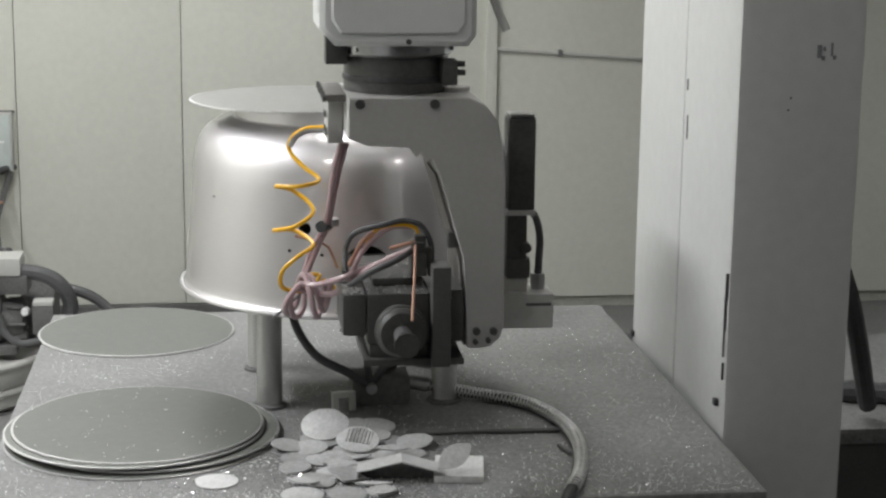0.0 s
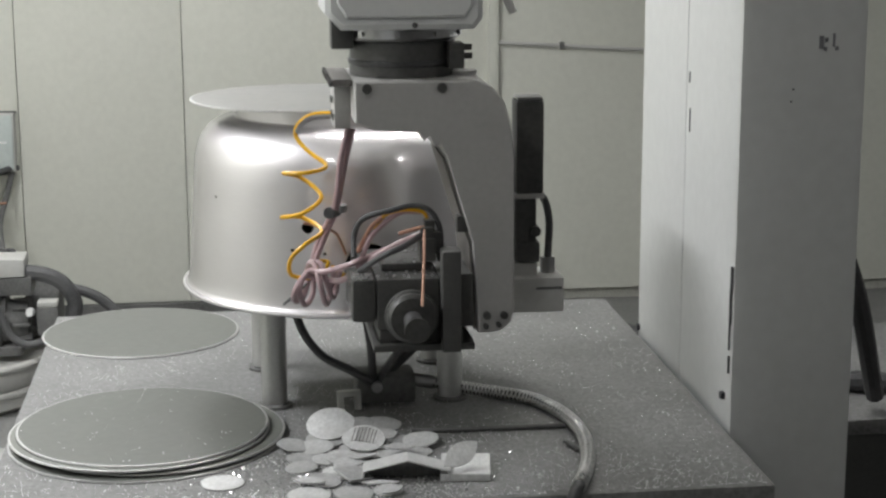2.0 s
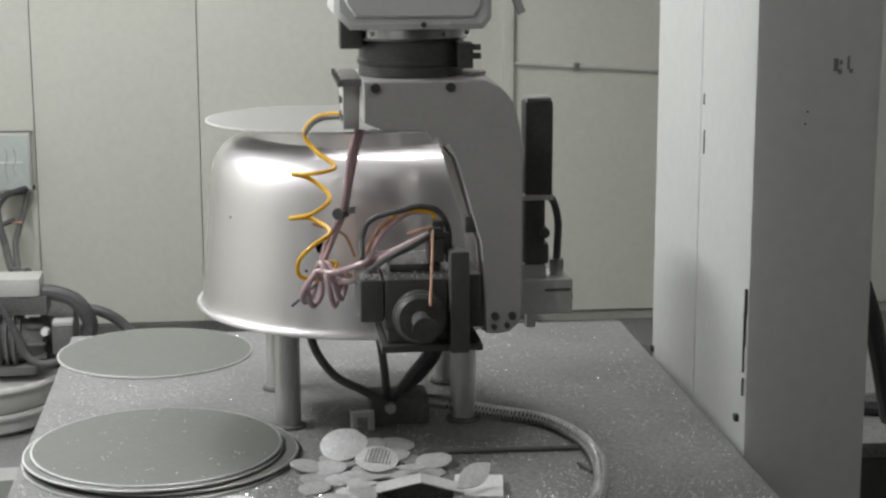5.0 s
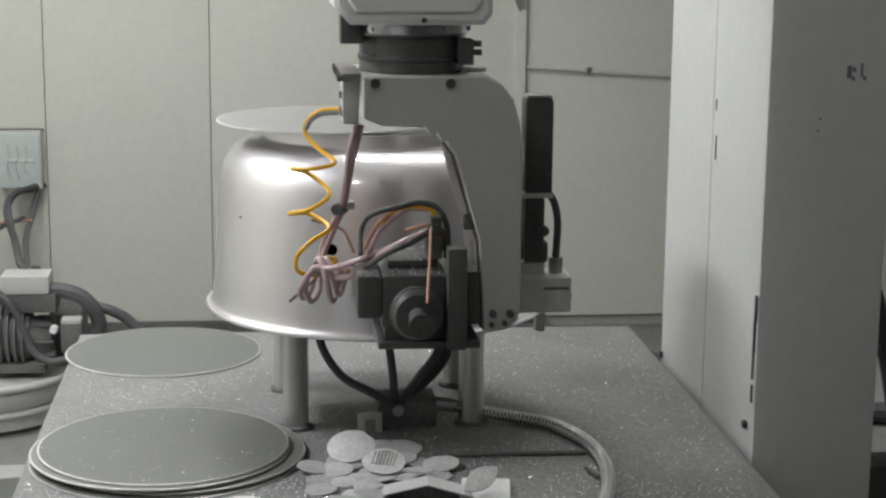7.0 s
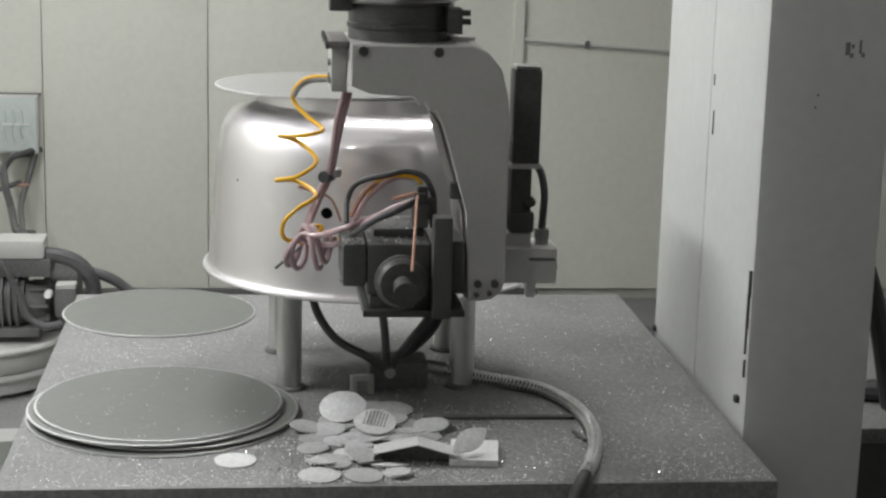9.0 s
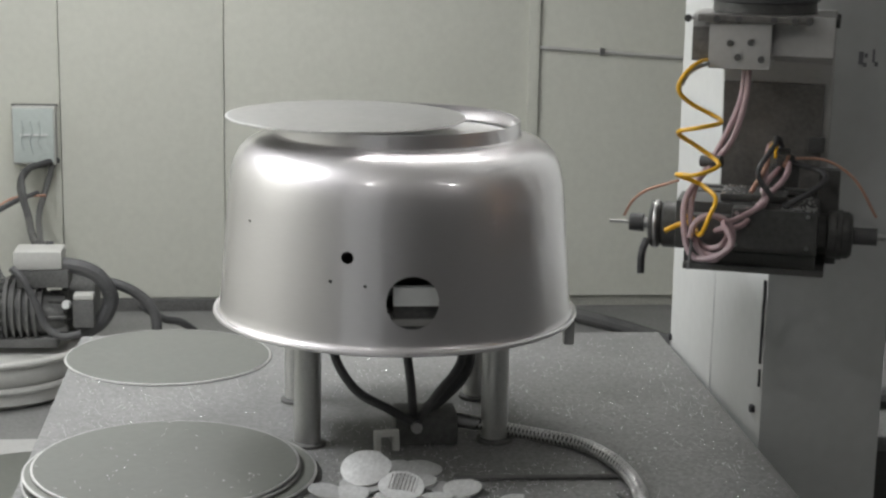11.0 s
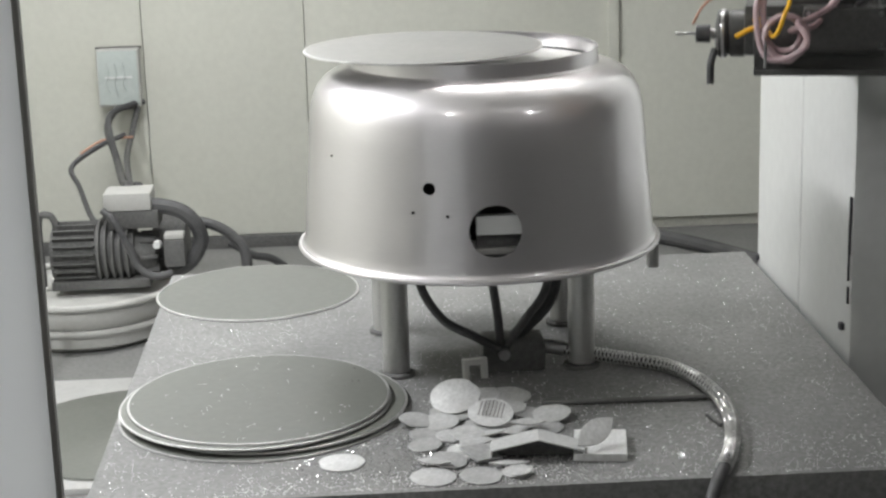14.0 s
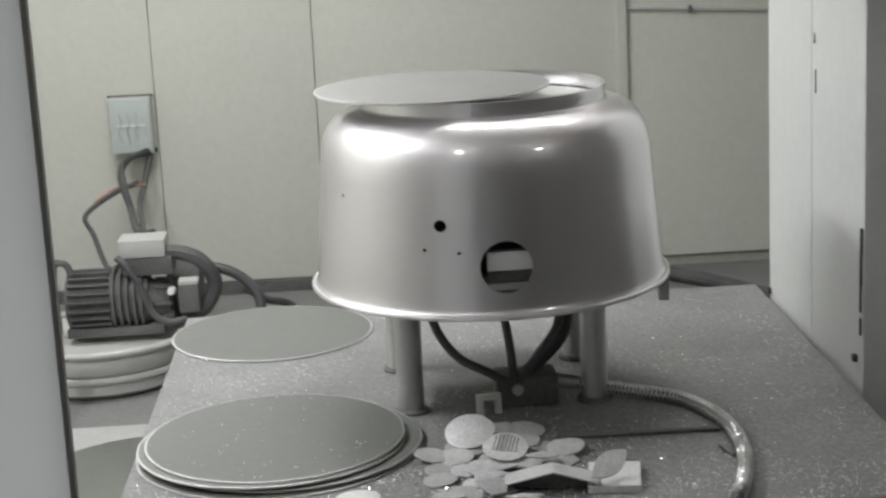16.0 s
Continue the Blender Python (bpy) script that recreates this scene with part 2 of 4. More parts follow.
# ---- lamps in the ceiling ----
def ceiling_light(x, y, z, sx, sy):
    r = group_root("ceiling_light", (x, y, z))
    part("frame", B(-sx / 2 - 0.03, sx / 2 + 0.03, -sy / 2 - 0.03, sy / 2 + 0.03, 0.02, 0.07, 0.006), WHITE, r)
    part("diffuser", B(-sx / 2, sx / 2, -sy / 2, sy / 2, 0.012, 0.019), TUBE, r)
    for hx in (-sx / 3, sx / 3):
        part("hanger", C((hx, 0, 0.07), (hx, 0, 3.11 - z), 0.006, seg=8), STEEL, r)
    return tagged(r, "white rectangular ceiling light, lit", "lamp", "ceiling lights")


ceiling_light(0.4, 0.45, 2.63, 1.2, 0.2)
ceiling_light(-1.75, -0.1, 2.63, 0.24, 1.5)
ceiling_light(-0.9, 2.3, 3.01, 1.2, 0.3)


def pendant(x, y, z, glow):
    r = group_root("pendant_lamp", (x, y, z))
    part("cord", C((0, 0, 0.09), (0, 0, 3.11 - z), 0.006, seg=8), RUBBER, r)
    part("socket", C((0, 0, 0.045), (0, 0, 0.1), 0.022), WHITE, r)
    bm = bmesh.new()
    bmesh.ops.create_uvsphere(bm, u_segments=16, v_segments=10, radius=0.029)
    part("bulb", bm, glow, r)
    return tagged(r, "bare lit bulb hanging before the machine", "lamp", "pendant lamps")


pendant(-0.755, -2.02, 2.6, BULB)
pendant(1.31, -2.09, 2.6, BULB)

# ---- machine column ----
XP = 0.612
column = group_root("machine_column", (0, 0, 0))
part("column_body", B(XP, 0.826, -0.303, 0.346, 0, 3.1, 0.018), PILLAR, column)
part("cover_strip", B(XP - 0.0012, XP + 0.01, 0.02, 0.345, 0, 3.1, 0.0011), PILLAR, column)
tagged(column, "tall pale grey painted steel machine column beside the table", "machine column")

# ---- sliding table ----
XL, XR, YF, YB = -0.595, 0.600, -0.592, 0.617
table = group_root("machine_table", (0, 0, 0))
part("tabletop", B(XL, XR, YF, YB, TOPZ - 0.05, TOPZ, 0.004), TABLE, table, "steel plate strewn with bright metal chips")
part("apron", B(XL + 0.03, XR - 0.03, YF + 0.02, YB - 0.03, TOPZ - 0.16, TOPZ - 0.05), DARK, table)
tagged(table, "square grey steel machine table covered in metal dust", "table")
RIDERS.append(table)
bed = group_root("machine_bed", (0, 0, 0))
part("bed_body", B(-0.45, 0.5, -0.75, 0.9, 0, 0.56, 0.01), DARK, bed)
part("rail", B(-0.40, -0.34, -0.85, 1.0, 0.56, 0.64, 0.004), STEEL, bed)
part("rail", B(0.34, 0.40, -0.85, 1.0, 0.56, 0.64, 0.004), STEEL, bed)
tagged(bed, "dark cast machine bed with two slide rails", "machine bed")

# ---- aluminium pan on its stand ----
pan = group_root("aluminium_pan", (0, 0, 0))
outer = [(0.206, 1.3085), (0.218, 1.307), (0.234, 1.3025), (0.249, 1.294), (0.261, 1.2815), (0.2695, 1.265), (0.2755, 1.243), (0.279, 1.21), (0.2835, 1.15), (0.2885, 1.09), (0.291, 1.06), (0.2925, 1.038), (0.2942, 1.025), (0.2962, 1.0185), (0.2982, 1.0168)]
inner = [(0.2972, 1.0152), (0.2935, 1.02), (0.2905, 1.03), (0.2888, 1.06), (0.286, 1.09), (0.281, 1.15), (0.2765, 1.21), (0.273, 1.242), (0.267, 1.263), (0.259, 1.279), (0.248, 1.291), (0.2335, 1.2995), (0.2175, 1.304), (0.206, 1.306)]
body = part("pan_body", lathe(outer + inner, 160, closed=True), ALU, pan, smooth=50)
cut(body, [C((0.006, -0.4, 1.09), (0.006, -0.2, 1.09), 0.0405, seg=48), C((-0.0925, -0.4, 1.156), (-0.0925, -0.2, 1.156), 0.0095, seg=20),
           C((-0.118, -0.4, 1.118), (-0.118, -0.2, 1.118), 0.0028, seg=10), C((-0.066, -0.4, 1.114), (-0.066, -0.2, 1.114), 0.0028, seg=10),
           C((-0.24, -0.3, 1.189), (-0.24, -0.1, 1.189), 0.002, seg=8)])
part("neck", lathe([(0.2065, 1.3085), (0.2035, 1.311), (0.203, 1.3335), (0.2005, 1.3335), (0.2005, 1.311), (0.2035, 1.3065)], 120, closed=True), ALU, pan)
part("rolled_rim", lathe([(0.301 + 0.0042 * math.cos(a), 1.013 + 0.0042 * math.sin(a)) for a in [k * math.pi / 5 for k in range(10)]], 120, closed=True), ALU, pan)
part("rim_clamp", B(0.272, 0.289, -0.105, -0.085, 0.972, 1.012, 0.002), ALU_IN, pan)
tagged(pan, "upturned spun aluminium pan with a round cut hole", "pan")
RIDERS.append(pan)

stand = group_root("pan_stand", (0, 0, 0))
for lx, ly in ((-0.149, -0.085), (0.163, -0.078), (-0.162, 0.16), (0.16, 0.17)):
    leg = part("leg", C((lx, ly, TOPZ), (lx, ly, 1.026), 0.0225, seg=28), ALU_IN, stand)
    part("foot_ring", lathe([(0.03, 0), (0.03, 0.005), (0.023, 0.008)], 28), DARK, leg).location = (lx, ly, TOPZ)
part("stand_plate", lathe([(0.275, 1.026), (0.275, 1.034)], 64), DARK, stand)
part("stand_core", lathe([(0.15, 1.034), (0.15, 1.05), (0.12, 1.06), (0.12, 1.302)], 48), DARK, stand)
part("stand_top", lathe([(0.198, 1.302), (0.198, 1.308)], 64), ALU_IN, stand)
# pale and dark bands stand in for reflection and shade seen through the hole
part("hole_band", B(-0.022, 0.1, -0.268, -0.25, 1.08, 1.11, 0.002), WHITE, stand)
part("hole_band", B(-0.022, 0.1, -0.258, -0.25, 1.058, 1.079, 0.002), DARK, stand)
part("hole_band", B(-0.022, 0.1, -0.26, -0.25, 1.0465, 1.0575, 0.002), BRACKET, stand)
part("hole_band", B(-0.022, 0.1, -0.258, -0.25, 1.034, 1.046, 0.002), DARK, stand)
part("hole_band", B(-0.1, 0.1, -0.207, -0.195, 1.042, 1.055, 0.002), WHITE, stand)
tagged(stand, "steel stand with round legs under the pan", "stand")
RIDERS.append(stand)


# ---- round sheet blanks ----
def blank(x, y, z, r, tilt=(0, 0), label="round dusty grey sheet metal blank lying on the table", grp="round blanks", th=0.003, face=None):
    ob = group_root("sheet_blank")
    ob.matrix_basis = pose(x, y, z, tilt[0], tilt[1], random.uniform(0, 300))
    part("disc_face", lathe([(r - 0.0035, th), (r - 0.0035, th + 0.0005)], 72), face or SHEET, ob)
    part("disc_edge", lathe([(r - 0.0004, 0), (r, 0.0004), (r, th - 0.0002), (r - 0.0006, th)], 72), SHEET_EDGE, ob)
    tagged(ob, label, "metal blank", grp)
    RIDERS.append(ob)
    return ob


blank(-0.366, -0.232, TOPZ, 0.226)
blank(-0.352, -0.226, TOPZ + 0.0055, 0.216, (0.3, 0))
blank(-0.376, -0.228, TOPZ + 0.0115, 0.215, (0.4, 0.3))
blank(-0.371, -0.2225, TOPZ + 0.0175, 0.2075, (0.2, -0.3))
blank(-0.409, 0.456, TOPZ + 0.0005, 0.199, label="single round dusty sheet metal blank near the table's back")
blank(-0.085, 0.0, 1.3345, 0.197, label="round cut-out disc laid loose on the pan's neck", grp="pan cut-out", face=DISC_TOP)

# ---- tool head on the wrist ----
head = group_root("spindle_head", (0.045, -0.5, 1.087))
arm = [(-0.083, 0.336), (0.088, 0.336), (0.112, 0.326), (0.130, 0.304), (0.140, 0.268), (0.144, 0.22), (0.145, 0.0), (0.140, -0.018), (0.126, -0.030), (0.108, -0.033), (0.092, -0.032), (0.090, 0.02), (0.084, 0.1), (0.062, 0.175), (0.047, 0.226),
       (0.041, 0.236), (0.037, 0.246), (0.029, 0.243), (0.022, 0.256), (0.014, 0.251), (0.006, 0.264), (-0.055, 0.267), (-0.083, 0.278)]
part("bracket", outline(arm, -0.107, 0.06, 0.002), BRACKET, head, "grey painted bracket with a rough cut edge")
part("inner_face", outline([(0.0905, -0.03), (0.0885, 0.02), (0.0825, 0.1), (0.0605, 0.174), (0.0455, 0.225), (0.0425, 0.224), (0.0575, 0.173), (0.0795, 0.099), (0.0855, 0.019), (0.0875, -0.03)], -0.095, 0.058), GRIME, head, "grimy inner face of the bracket")
part("top_plate", B(-0.082, 0.06, 0.0605, 0.1, 0.275, 0.335, 0.003), BRACKET, head)
part("mount_ring", C((-0.0055, 0, 0.337), (-0.0055, 0, 0.388), 0.077, seg=48), BLACK, head)
part("ring_groove", lathe([(0.0775, 0.352), (0.079, 0.354), (0.079, 0.359), (0.0775, 0.361)], 48), RUBBER, head).location = (-0.0055, 0, 0)
part("valve_block", B(-0.107, -0.0835, -0.017, 0.073, 0.258, 0.326, 0.003), BRACKET, head)
for bx in (-0.066, 0.04):
    part("bolt", C((bx, -0.113, 0.327), (bx, -0.106, 0.327), 0.007, seg=12), BLACK, head)
for bx, bz in ((0.1045, -0.006), (0.1295, -0.006), (0.103, -0.022), (0.122, -0.02)):
    part("bolt", C((bx, -0.114, bz), (bx, -0.106, bz), 0.0058 if bz > -0.01 else 0.004, seg=12), BLACK, head)
part("boss", C((0.08, -0.02, 0.336), (0.08, -0.02, 0.342), 0.022), BRACKET, head)
for by, bz in ((0.042, 0.296), (0.012, 0.298), (0.03, 0.276), (-0.004, 0.274)):
    part("port", C((-0.1095, by, bz), (-0.107, by, bz), 0.005, seg=12), DARK, head)
part("block_cap", B(-0.112, -0.0842, -0.075, 0.09, 0.3265, 0.337, 0.002), GRIME, head)
for ky in (0.104, 0.062, 0.03, -0.02, -0.05, -0.07):
    part("cap_screw", C((-0.112, ky, 0.331), (-0.117, ky, 0.331), 0.0055, seg=12), BLACK, head)
part("cap_pin", C((-0.1, 0.09, 0.331), (-0.1, 0.108, 0.331), 0.003, seg=8), STEEL, head)
part("valve_side", B(-0.1, -0.0836, 0.0735, 0.098, 0.268, 0.318, 0.003), GRIME, head)
part("ring_stop", B(0.054, 0.076, -0.08, -0.04, 0.35, 0.386, 0.002), BLACK, head)
for kz, ky in ((0.378, -0.05), (0.366, -0.055)):
    part("ring_knob", C((0.074, ky, kz), (0.09, ky, kz), 0.0045, seg=12), BLACK, head)
AX, AZ = -0.008, 0.002
part("spindle_body", B(-0.055, 0.036, -0.1, 0.115, -0.026, 0.05, 0.006), BLACK, head)
part("side_cover", B(-0.091, -0.0555, -0.1, 0.028, -0.014, 0.05, 0.009), BLACK, head, "black cover with rounded corners")
part("side_rib", B(-0.085, -0.0555, 0.03, 0.1, -0.02, 0.034, 0.006), BLACK, head)
part("raised_cover", B(-0.044, 0.032, -0.05, 0.05, 0.0505, 0.062, 0.004), BLACK, head)
part("rear_bar", B(0.0375, 0.065, -0.128, -0.095, -0.055, 0.094, 0.004), BLACK, head, "grimy upright clamp bar")
part("clamp_bar", B(0.0365, 0.065, -0.0945, 0.1, -0.045, 0.052, 0.004), BLACK, head)
part("side_block", B(0.0655, 0.087, -0.1, 0.1, -0.024, 0.055, 0.004), BLACK, head)
part("base_plate", B(-0.061, 0.087, -0.112, 0.1, -0.056, -0.0455, 0.003), BLACK, head)
part("base_step", B(-0.051, 0.036, -0.098, 0.1, -0.0455, -0.0262, 0.003), BLACK, head)
nose = part("nose", lathe([(0.036, 0), (0.036, 0.02), (0.032, 0.024), (0.037, 0.028), (0.037, 0.038), (0.033, 0.042), (0.018, 0.045)], 32), BLACK, head)
nose.matrix_basis = pose(AX, 0.1155, AZ, -90)
part("nose_band", lathe([(0.0375, 0.03), (0.0382, 0.031), (0.0382, 0.034), (0.0375, 0.035)], 32), STEEL, nose)
part("collet", C((AX, 0.160, AZ), (AX, 0.168, AZ), 0.0085, seg=16), STEEL, head)
part("collet_nut", C((AX, 0.168, AZ), (AX, 0.190, AZ), 0.0145, 0.0135, seg=12), RUBBER, head)
part("cutter", C((AX, 0.188, AZ), (AX, 0.222, AZ), 0.0022, seg=10), STEEL, head)
tail = part("tail", lathe([(0.031, 0), (0.031, 0.012), (0.036, 0.014), (0.036, 0.044), (0.031, 0.05), (0.014, 0.052)], 32), BLACK, head)
tail.matrix_basis = pose(AX, -0.1005, AZ, 90)
part("tail_ring", lathe([(0.0365, 0.026), (0.0385, 0.028), (0.0385, 0.034), (0.0365, 0.036)], 32), BLACK, tail)
part("tail_collet", C((AX, -0.152, AZ), (AX, -0.188, AZ), 0.0135, seg=16), RUBBER, head)
part("tail_stem", C((AX, -0.188, AZ), (AX, -0.208, AZ), 0.005, seg=10), STEEL, head)
part("end_cap", C((AX, -0.208, AZ), (AX, -0.214, AZ), 0.018), BLACK, head)
for by in (0.02, -0.085):
    for bz in (-0.006, 0.042):
        part("cover_screw", C((-0.091, by, bz), (-0.0935, by, bz), 0.0032, seg=10), STEEL, head)
part("lever", tube([(-0.03, 0.16, -0.02), (-0.045, 0.165, -0.04), (-0.05, 0.165, -0.07)], 0.006), RUBBER, head)
motor = part("motor", B(0.1655, 0.2085, 0.005, 0.055, 0.148, 0.292, 0.008), BLACK, head)
part("motor_cap", B(0.168, 0.206, 0.008, 0.052, 0.292, 0.297, 0.003), STEEL, motor)
part("motor_band", B(0.1645, 0.2095, 0.004, 0.056, 0.143, 0.151, 0.001), BRACKET, motor)
part("motor_base", B(0.166, 0.198, 0.008, 0.052, 0.044, 0.143, 0.006), BLACK, head)
part("motor_foot", B(0.166, 0.204, 0.006, 0.054, 0.044, 0.076, 0.007), BLACK, head)
part("plug", C((0.196, 0.002, 0.093), (0.196, 0.03, 0.093), 0.008, seg=14), BLACK, head)
part("drive_neck", B(0.16, 0.2, 0.01, 0.05, 0.022, 0.044, 0.003), ENAMEL, head)
gb = part("gearbox", B(0.1455, 0.238, -0.01, 0.07, -0.03, 0.024, 0.004), ENAMEL, head, "pale grime-stained gearbox")
part("slot", B(0.195, 0.234, -0.0112, -0.0095, 0.006, 0.01), DARK, gb)
part("bolt", C((0.238, 0.02, -0.01), (0.243, 0.02, -0.01), 0.004, seg=10), BLACK, gb)
part("gland", C((0.219, 0.03, 0.024), (0.219, 0.03, 0.048), 0.012, seg=6), STEEL, head)
part("motor_cable", tube([(0.203, 0.02, 0.15), (0.212, 0.012, 0.136), (0.219, 0.018, 0.105), (0.22, 0.028, 0.07), (0.219, 0.03, 0.04)], 0.0058), RUBBER, head)
part("sensor", B(0.062, 0.082, -0.1, -0.075, 0.116, 0.14, 0.003), BLACK, head)
part("yellow_hose", tube([(-0.0977, 0.072, 0.2697), (-0.1346, 0.088, 0.2660), (-0.1559, 0.104, 0.2478), (-0.1576, 0.108, 0.2280), (-0.1390, 0.090, 0.2080), (-0.1154, 0.062, 0.1910), (-0.1464, 0.046, 0.1840), (-0.1798, 0.074, 0.1795), (-0.1531, 0.107, 0.1670), (-0.1232, 0.078, 0.1420), (-0.1512, 0.046, 0.1230), (-0.1839, 0.074, 0.1113), (-0.1535, 0.106, 0.1050), (-0.1234, 0.076, 0.0889), (-0.1517, 0.048, 0.0730), (-0.1728, 0.054, 0.0497), (-0.1710, 0.064, 0.0230), (-0.1363, 0.074, 0.0166), (-0.1138, 0.085, 0.0356), (-0.1260, 0.098, 0.0368)], 0.0034, n=6), YELLOW, head)
part("hose_spring", tube([(-0.0977, 0.072, 0.2657), (-0.1157, 0.079, 0.2650), (-0.1346, 0.088, 0.2620), (-0.1482, 0.099, 0.2530), (-0.1570, 0.106, 0.2380)], 0.005, n=14, ripple=-0.25), STEEL, head)
part("yellow_fitting", tube([(-0.108, 0.086, 0.028), (-0.1, 0.105, 0.02), (-0.09, 0.125, 0.008)], 0.0042, n=12, ripple=-0.25), YELLOW, head)
part("pink_hose", tube([(-0.0844, 0.014, 0.2547), (-0.0956, 0.016, 0.2123), (-0.1014, 0.030, 0.1570), (-0.1078, 0.055, 0.1202), (-0.1265, 0.09, 0.0743), (-0.1393, 0.094, 0.0331), (-0.1524, 0.082, -0.0106), (-0.1653, 0.055, -0.0158), (-0.1692, 0.022, 0.0050), (-0.1530, 0.030, 0.0282), (-0.1332, 0.045, 0.0214), (-0.0971, 0.01, 0.0255), (-0.0648, -0.015, 0.0560), (-0.0252, -0.045, 0.0870), (0.0160, -0.05, 0.1045)], 0.0046), PINK, head)
part("pink_hose", tube([(-0.0770, 0.02, 0.2532), (-0.0879, 0.024, 0.2098), (-0.0956, 0.04, 0.1639), (-0.1021, 0.06, 0.1226), (-0.1185, 0.082, 0.0788), (-0.1358, 0.084, 0.0320), (-0.1395, 0.07, -0.0087), (-0.1537, 0.045, -0.0189), (-0.1615, 0.022, 0.0124), (-0.1466, 0.035, 0.0346), (-0.1222, 0.02, 0.0371), (-0.0820, -0.02, 0.0577), (-0.0395, -0.015, 0.0738), (0.0160, -0.035, 0.0962)], 0.0044), PINK, head)
for lx, ly, lz, lr in ((-0.150, 0.052, 0.012, 0.031), (-0.140, 0.056, 0.016, 0.026)):
    part("pink_hose", tube([(lx + 0.004 * k, ly + lr * math.cos(0.6 * k), lz + lr * 1.05 * math.sin(0.6 * k)) for k in range(12)], 0.0045, n=4), PINK, head)
part("junction", B(0.012, 0.036, -0.065, -0.022, 0.0665, 0.1, 0.004), BLACK, head)
part("junction_cap", B(0.015, 0.033, -0.058, -0.03, 0.1, 0.116, 0.003), BLACK, head)
part("hose_clamp", C((-0.1138, 0.045, 0.1215), (-0.1018, 0.075, 0.1190), 0.009, seg=12), RUBBER, head)
part("hose_clamp", B(-0.098, -0.086, 0.05, 0.07, 0.12, 0.132, 0.003), STEEL, head)
part("black_hose", tube([(-0.0819, -0.03, 0.0674), (-0.0795, -0.008, 0.0988), (-0.0651, -0.018, 0.1247), (-0.0240, -0.028, 0.1381), (0.0054, -0.028, 0.1437), (0.0302, -0.033, 0.1367), (0.0442, -0.038, 0.1119), (0.0463, -0.038, 0.0775)], 0.0042), RUBBER, head)
part("cable", tube([(-0.0738, 0.002, 0.0706), (-0.0567, -0.018, 0.1091), (-0.0357, -0.018, 0.1277)], 0.0035), COPPER, head)
part("cable", tube([(-0.0517, -0.008, 0.0984), (-0.0358, -0.02, 0.1281), (-0.0070, -0.026, 0.1375), (0.0224, -0.028, 0.1324), (0.0285, -0.028, 0.1100)], 0.003), YELLOW, head)
part("cable", tube([(-0.0819, -0.018, 0.0319), (-0.0693, -0.018, 0.0663), (-0.0524, -0.018, 0.1005), (-0.0146, -0.018, 0.1309), (0.0187, -0.023, 0.1332)], 0.004), PINK, head)
part("cable", tube([(-0.0756, -0.048, 0.0517), (-0.0465, -0.1, 0.0842), (-0.0138, -0.1, 0.0987), (0.0204, -0.048, 0.1057)], 0.0045), RUBBER, head)
part("cable", tube([(-0.0168, -0.043, 0.1052), (0.0204, -0.048, 0.1142), (0.0295, -0.043, 0.0960), (0.0328, -0.038, 0.0734)], 0.003), COPPER, head)
for px, py, pz, ln in ((0.028, 0.11, -0.04, 0.03), (0.037, 0.092, -0.045, 0.032), (0.03, 0.078, -0.035, 0.03), (0.048, 0.073, -0.04, 0.02)):
    part("connector", B(px - 0.008, px + 0.008, pz - 0.01, pz + 0.01, py - ln / 2, py + ln / 2, 0.003), BLACK, head)
part("whip_wire", tube([(-0.15, 0.104, 0.096), (-0.125, 0.122, 0.086), (-0.1, 0.155, 0.07), (-0.09, 0.176, 0.052), (-0.08, 0.19, 0.026)], 0.0022), COPPER, head)
part("whip_wire", tube([(0.0204, -0.05, 0.112), (0.0140, -0.105, 0.112), (0.0085, -0.150, 0.085), (0.0020, -0.185, 0.0300)], 0.0022), COPPER, head)
part("cable_tie", tube([(-0.1850, 0.08, -0.0274), (-0.1675, 0.08, -0.0124), (-0.1473, 0.08, 0.0062)], 0.0022), RUBBER, head)
bm = bmesh.new()
rng = random.Random(4)
for k in range(210):
    x, y = (rng.uniform(-0.088, 0.033), rng.uniform(-0.095, 0.025)) if k < 90 else (rng.uniform(-0.042, 0.03), rng.uniform(0.02, 0.048)) if k < 160 else (rng.uniform(-0.088, -0.06), rng.uniform(-0.098, -0.06))
    z = 0.0618 if -0.044 < x < 0.032 and -0.05 < y < 0.05 else 0.0498
    d = rng.uniform(0.0007, 0.0017)
    box(bm, x - d, x + d, y - d, y + d, z - 0.0005, z + rng.uniform(0.0006, 0.0026), m=None)
tagged(part("chip_litter", bm, CHIP, head, "bright swarf lying on the spindle", None), kind="stuff")
tagged(head, "black spindle on a grey bracket with tangled hoses", "spindle head")

wrist = group_root("robot_wrist", (0.045, -0.5, 1.087))
part("flange", lathe([(0.083, 0.389), (0.0885, 0.393), (0.0885, 0.406)], 48), STEEL, wrist).location = (-0.0085, 0, 0)
for k in range(10):
    a = k * math.pi / 5 + 0.2
    part("flange_bolt", C((0.088 * math.cos(a) - 0.0085, 0.088 * math.sin(a), 0.399), (0.093 * math.cos(a) - 0.0085, 0.093 * math.sin(a), 0.399), 0.0035, seg=8), STEEL, wrist)
part("housing", outline([(-0.100, 0.407), (0.088, 0.407), (0.1, 0.422), (0.1, 0.75), (-0.122, 0.75), (-0.122, 0.43)], -0.1, 0.1, 0.008), WHITE, wrist)
part("housing_cover", outline([(-0.093, 0.425), (0.072, 0.425), (0.084, 0.44), (0.084, 0.7), (-0.106, 0.7), (-0.106, 0.445)], -0.108, -0.099, 0.003), WHITE, wrist)
part("screw", C((0.003, -0.104, 0.414), (0.003, -0.099, 0.414), 0.004, seg=10), DARK, wrist)
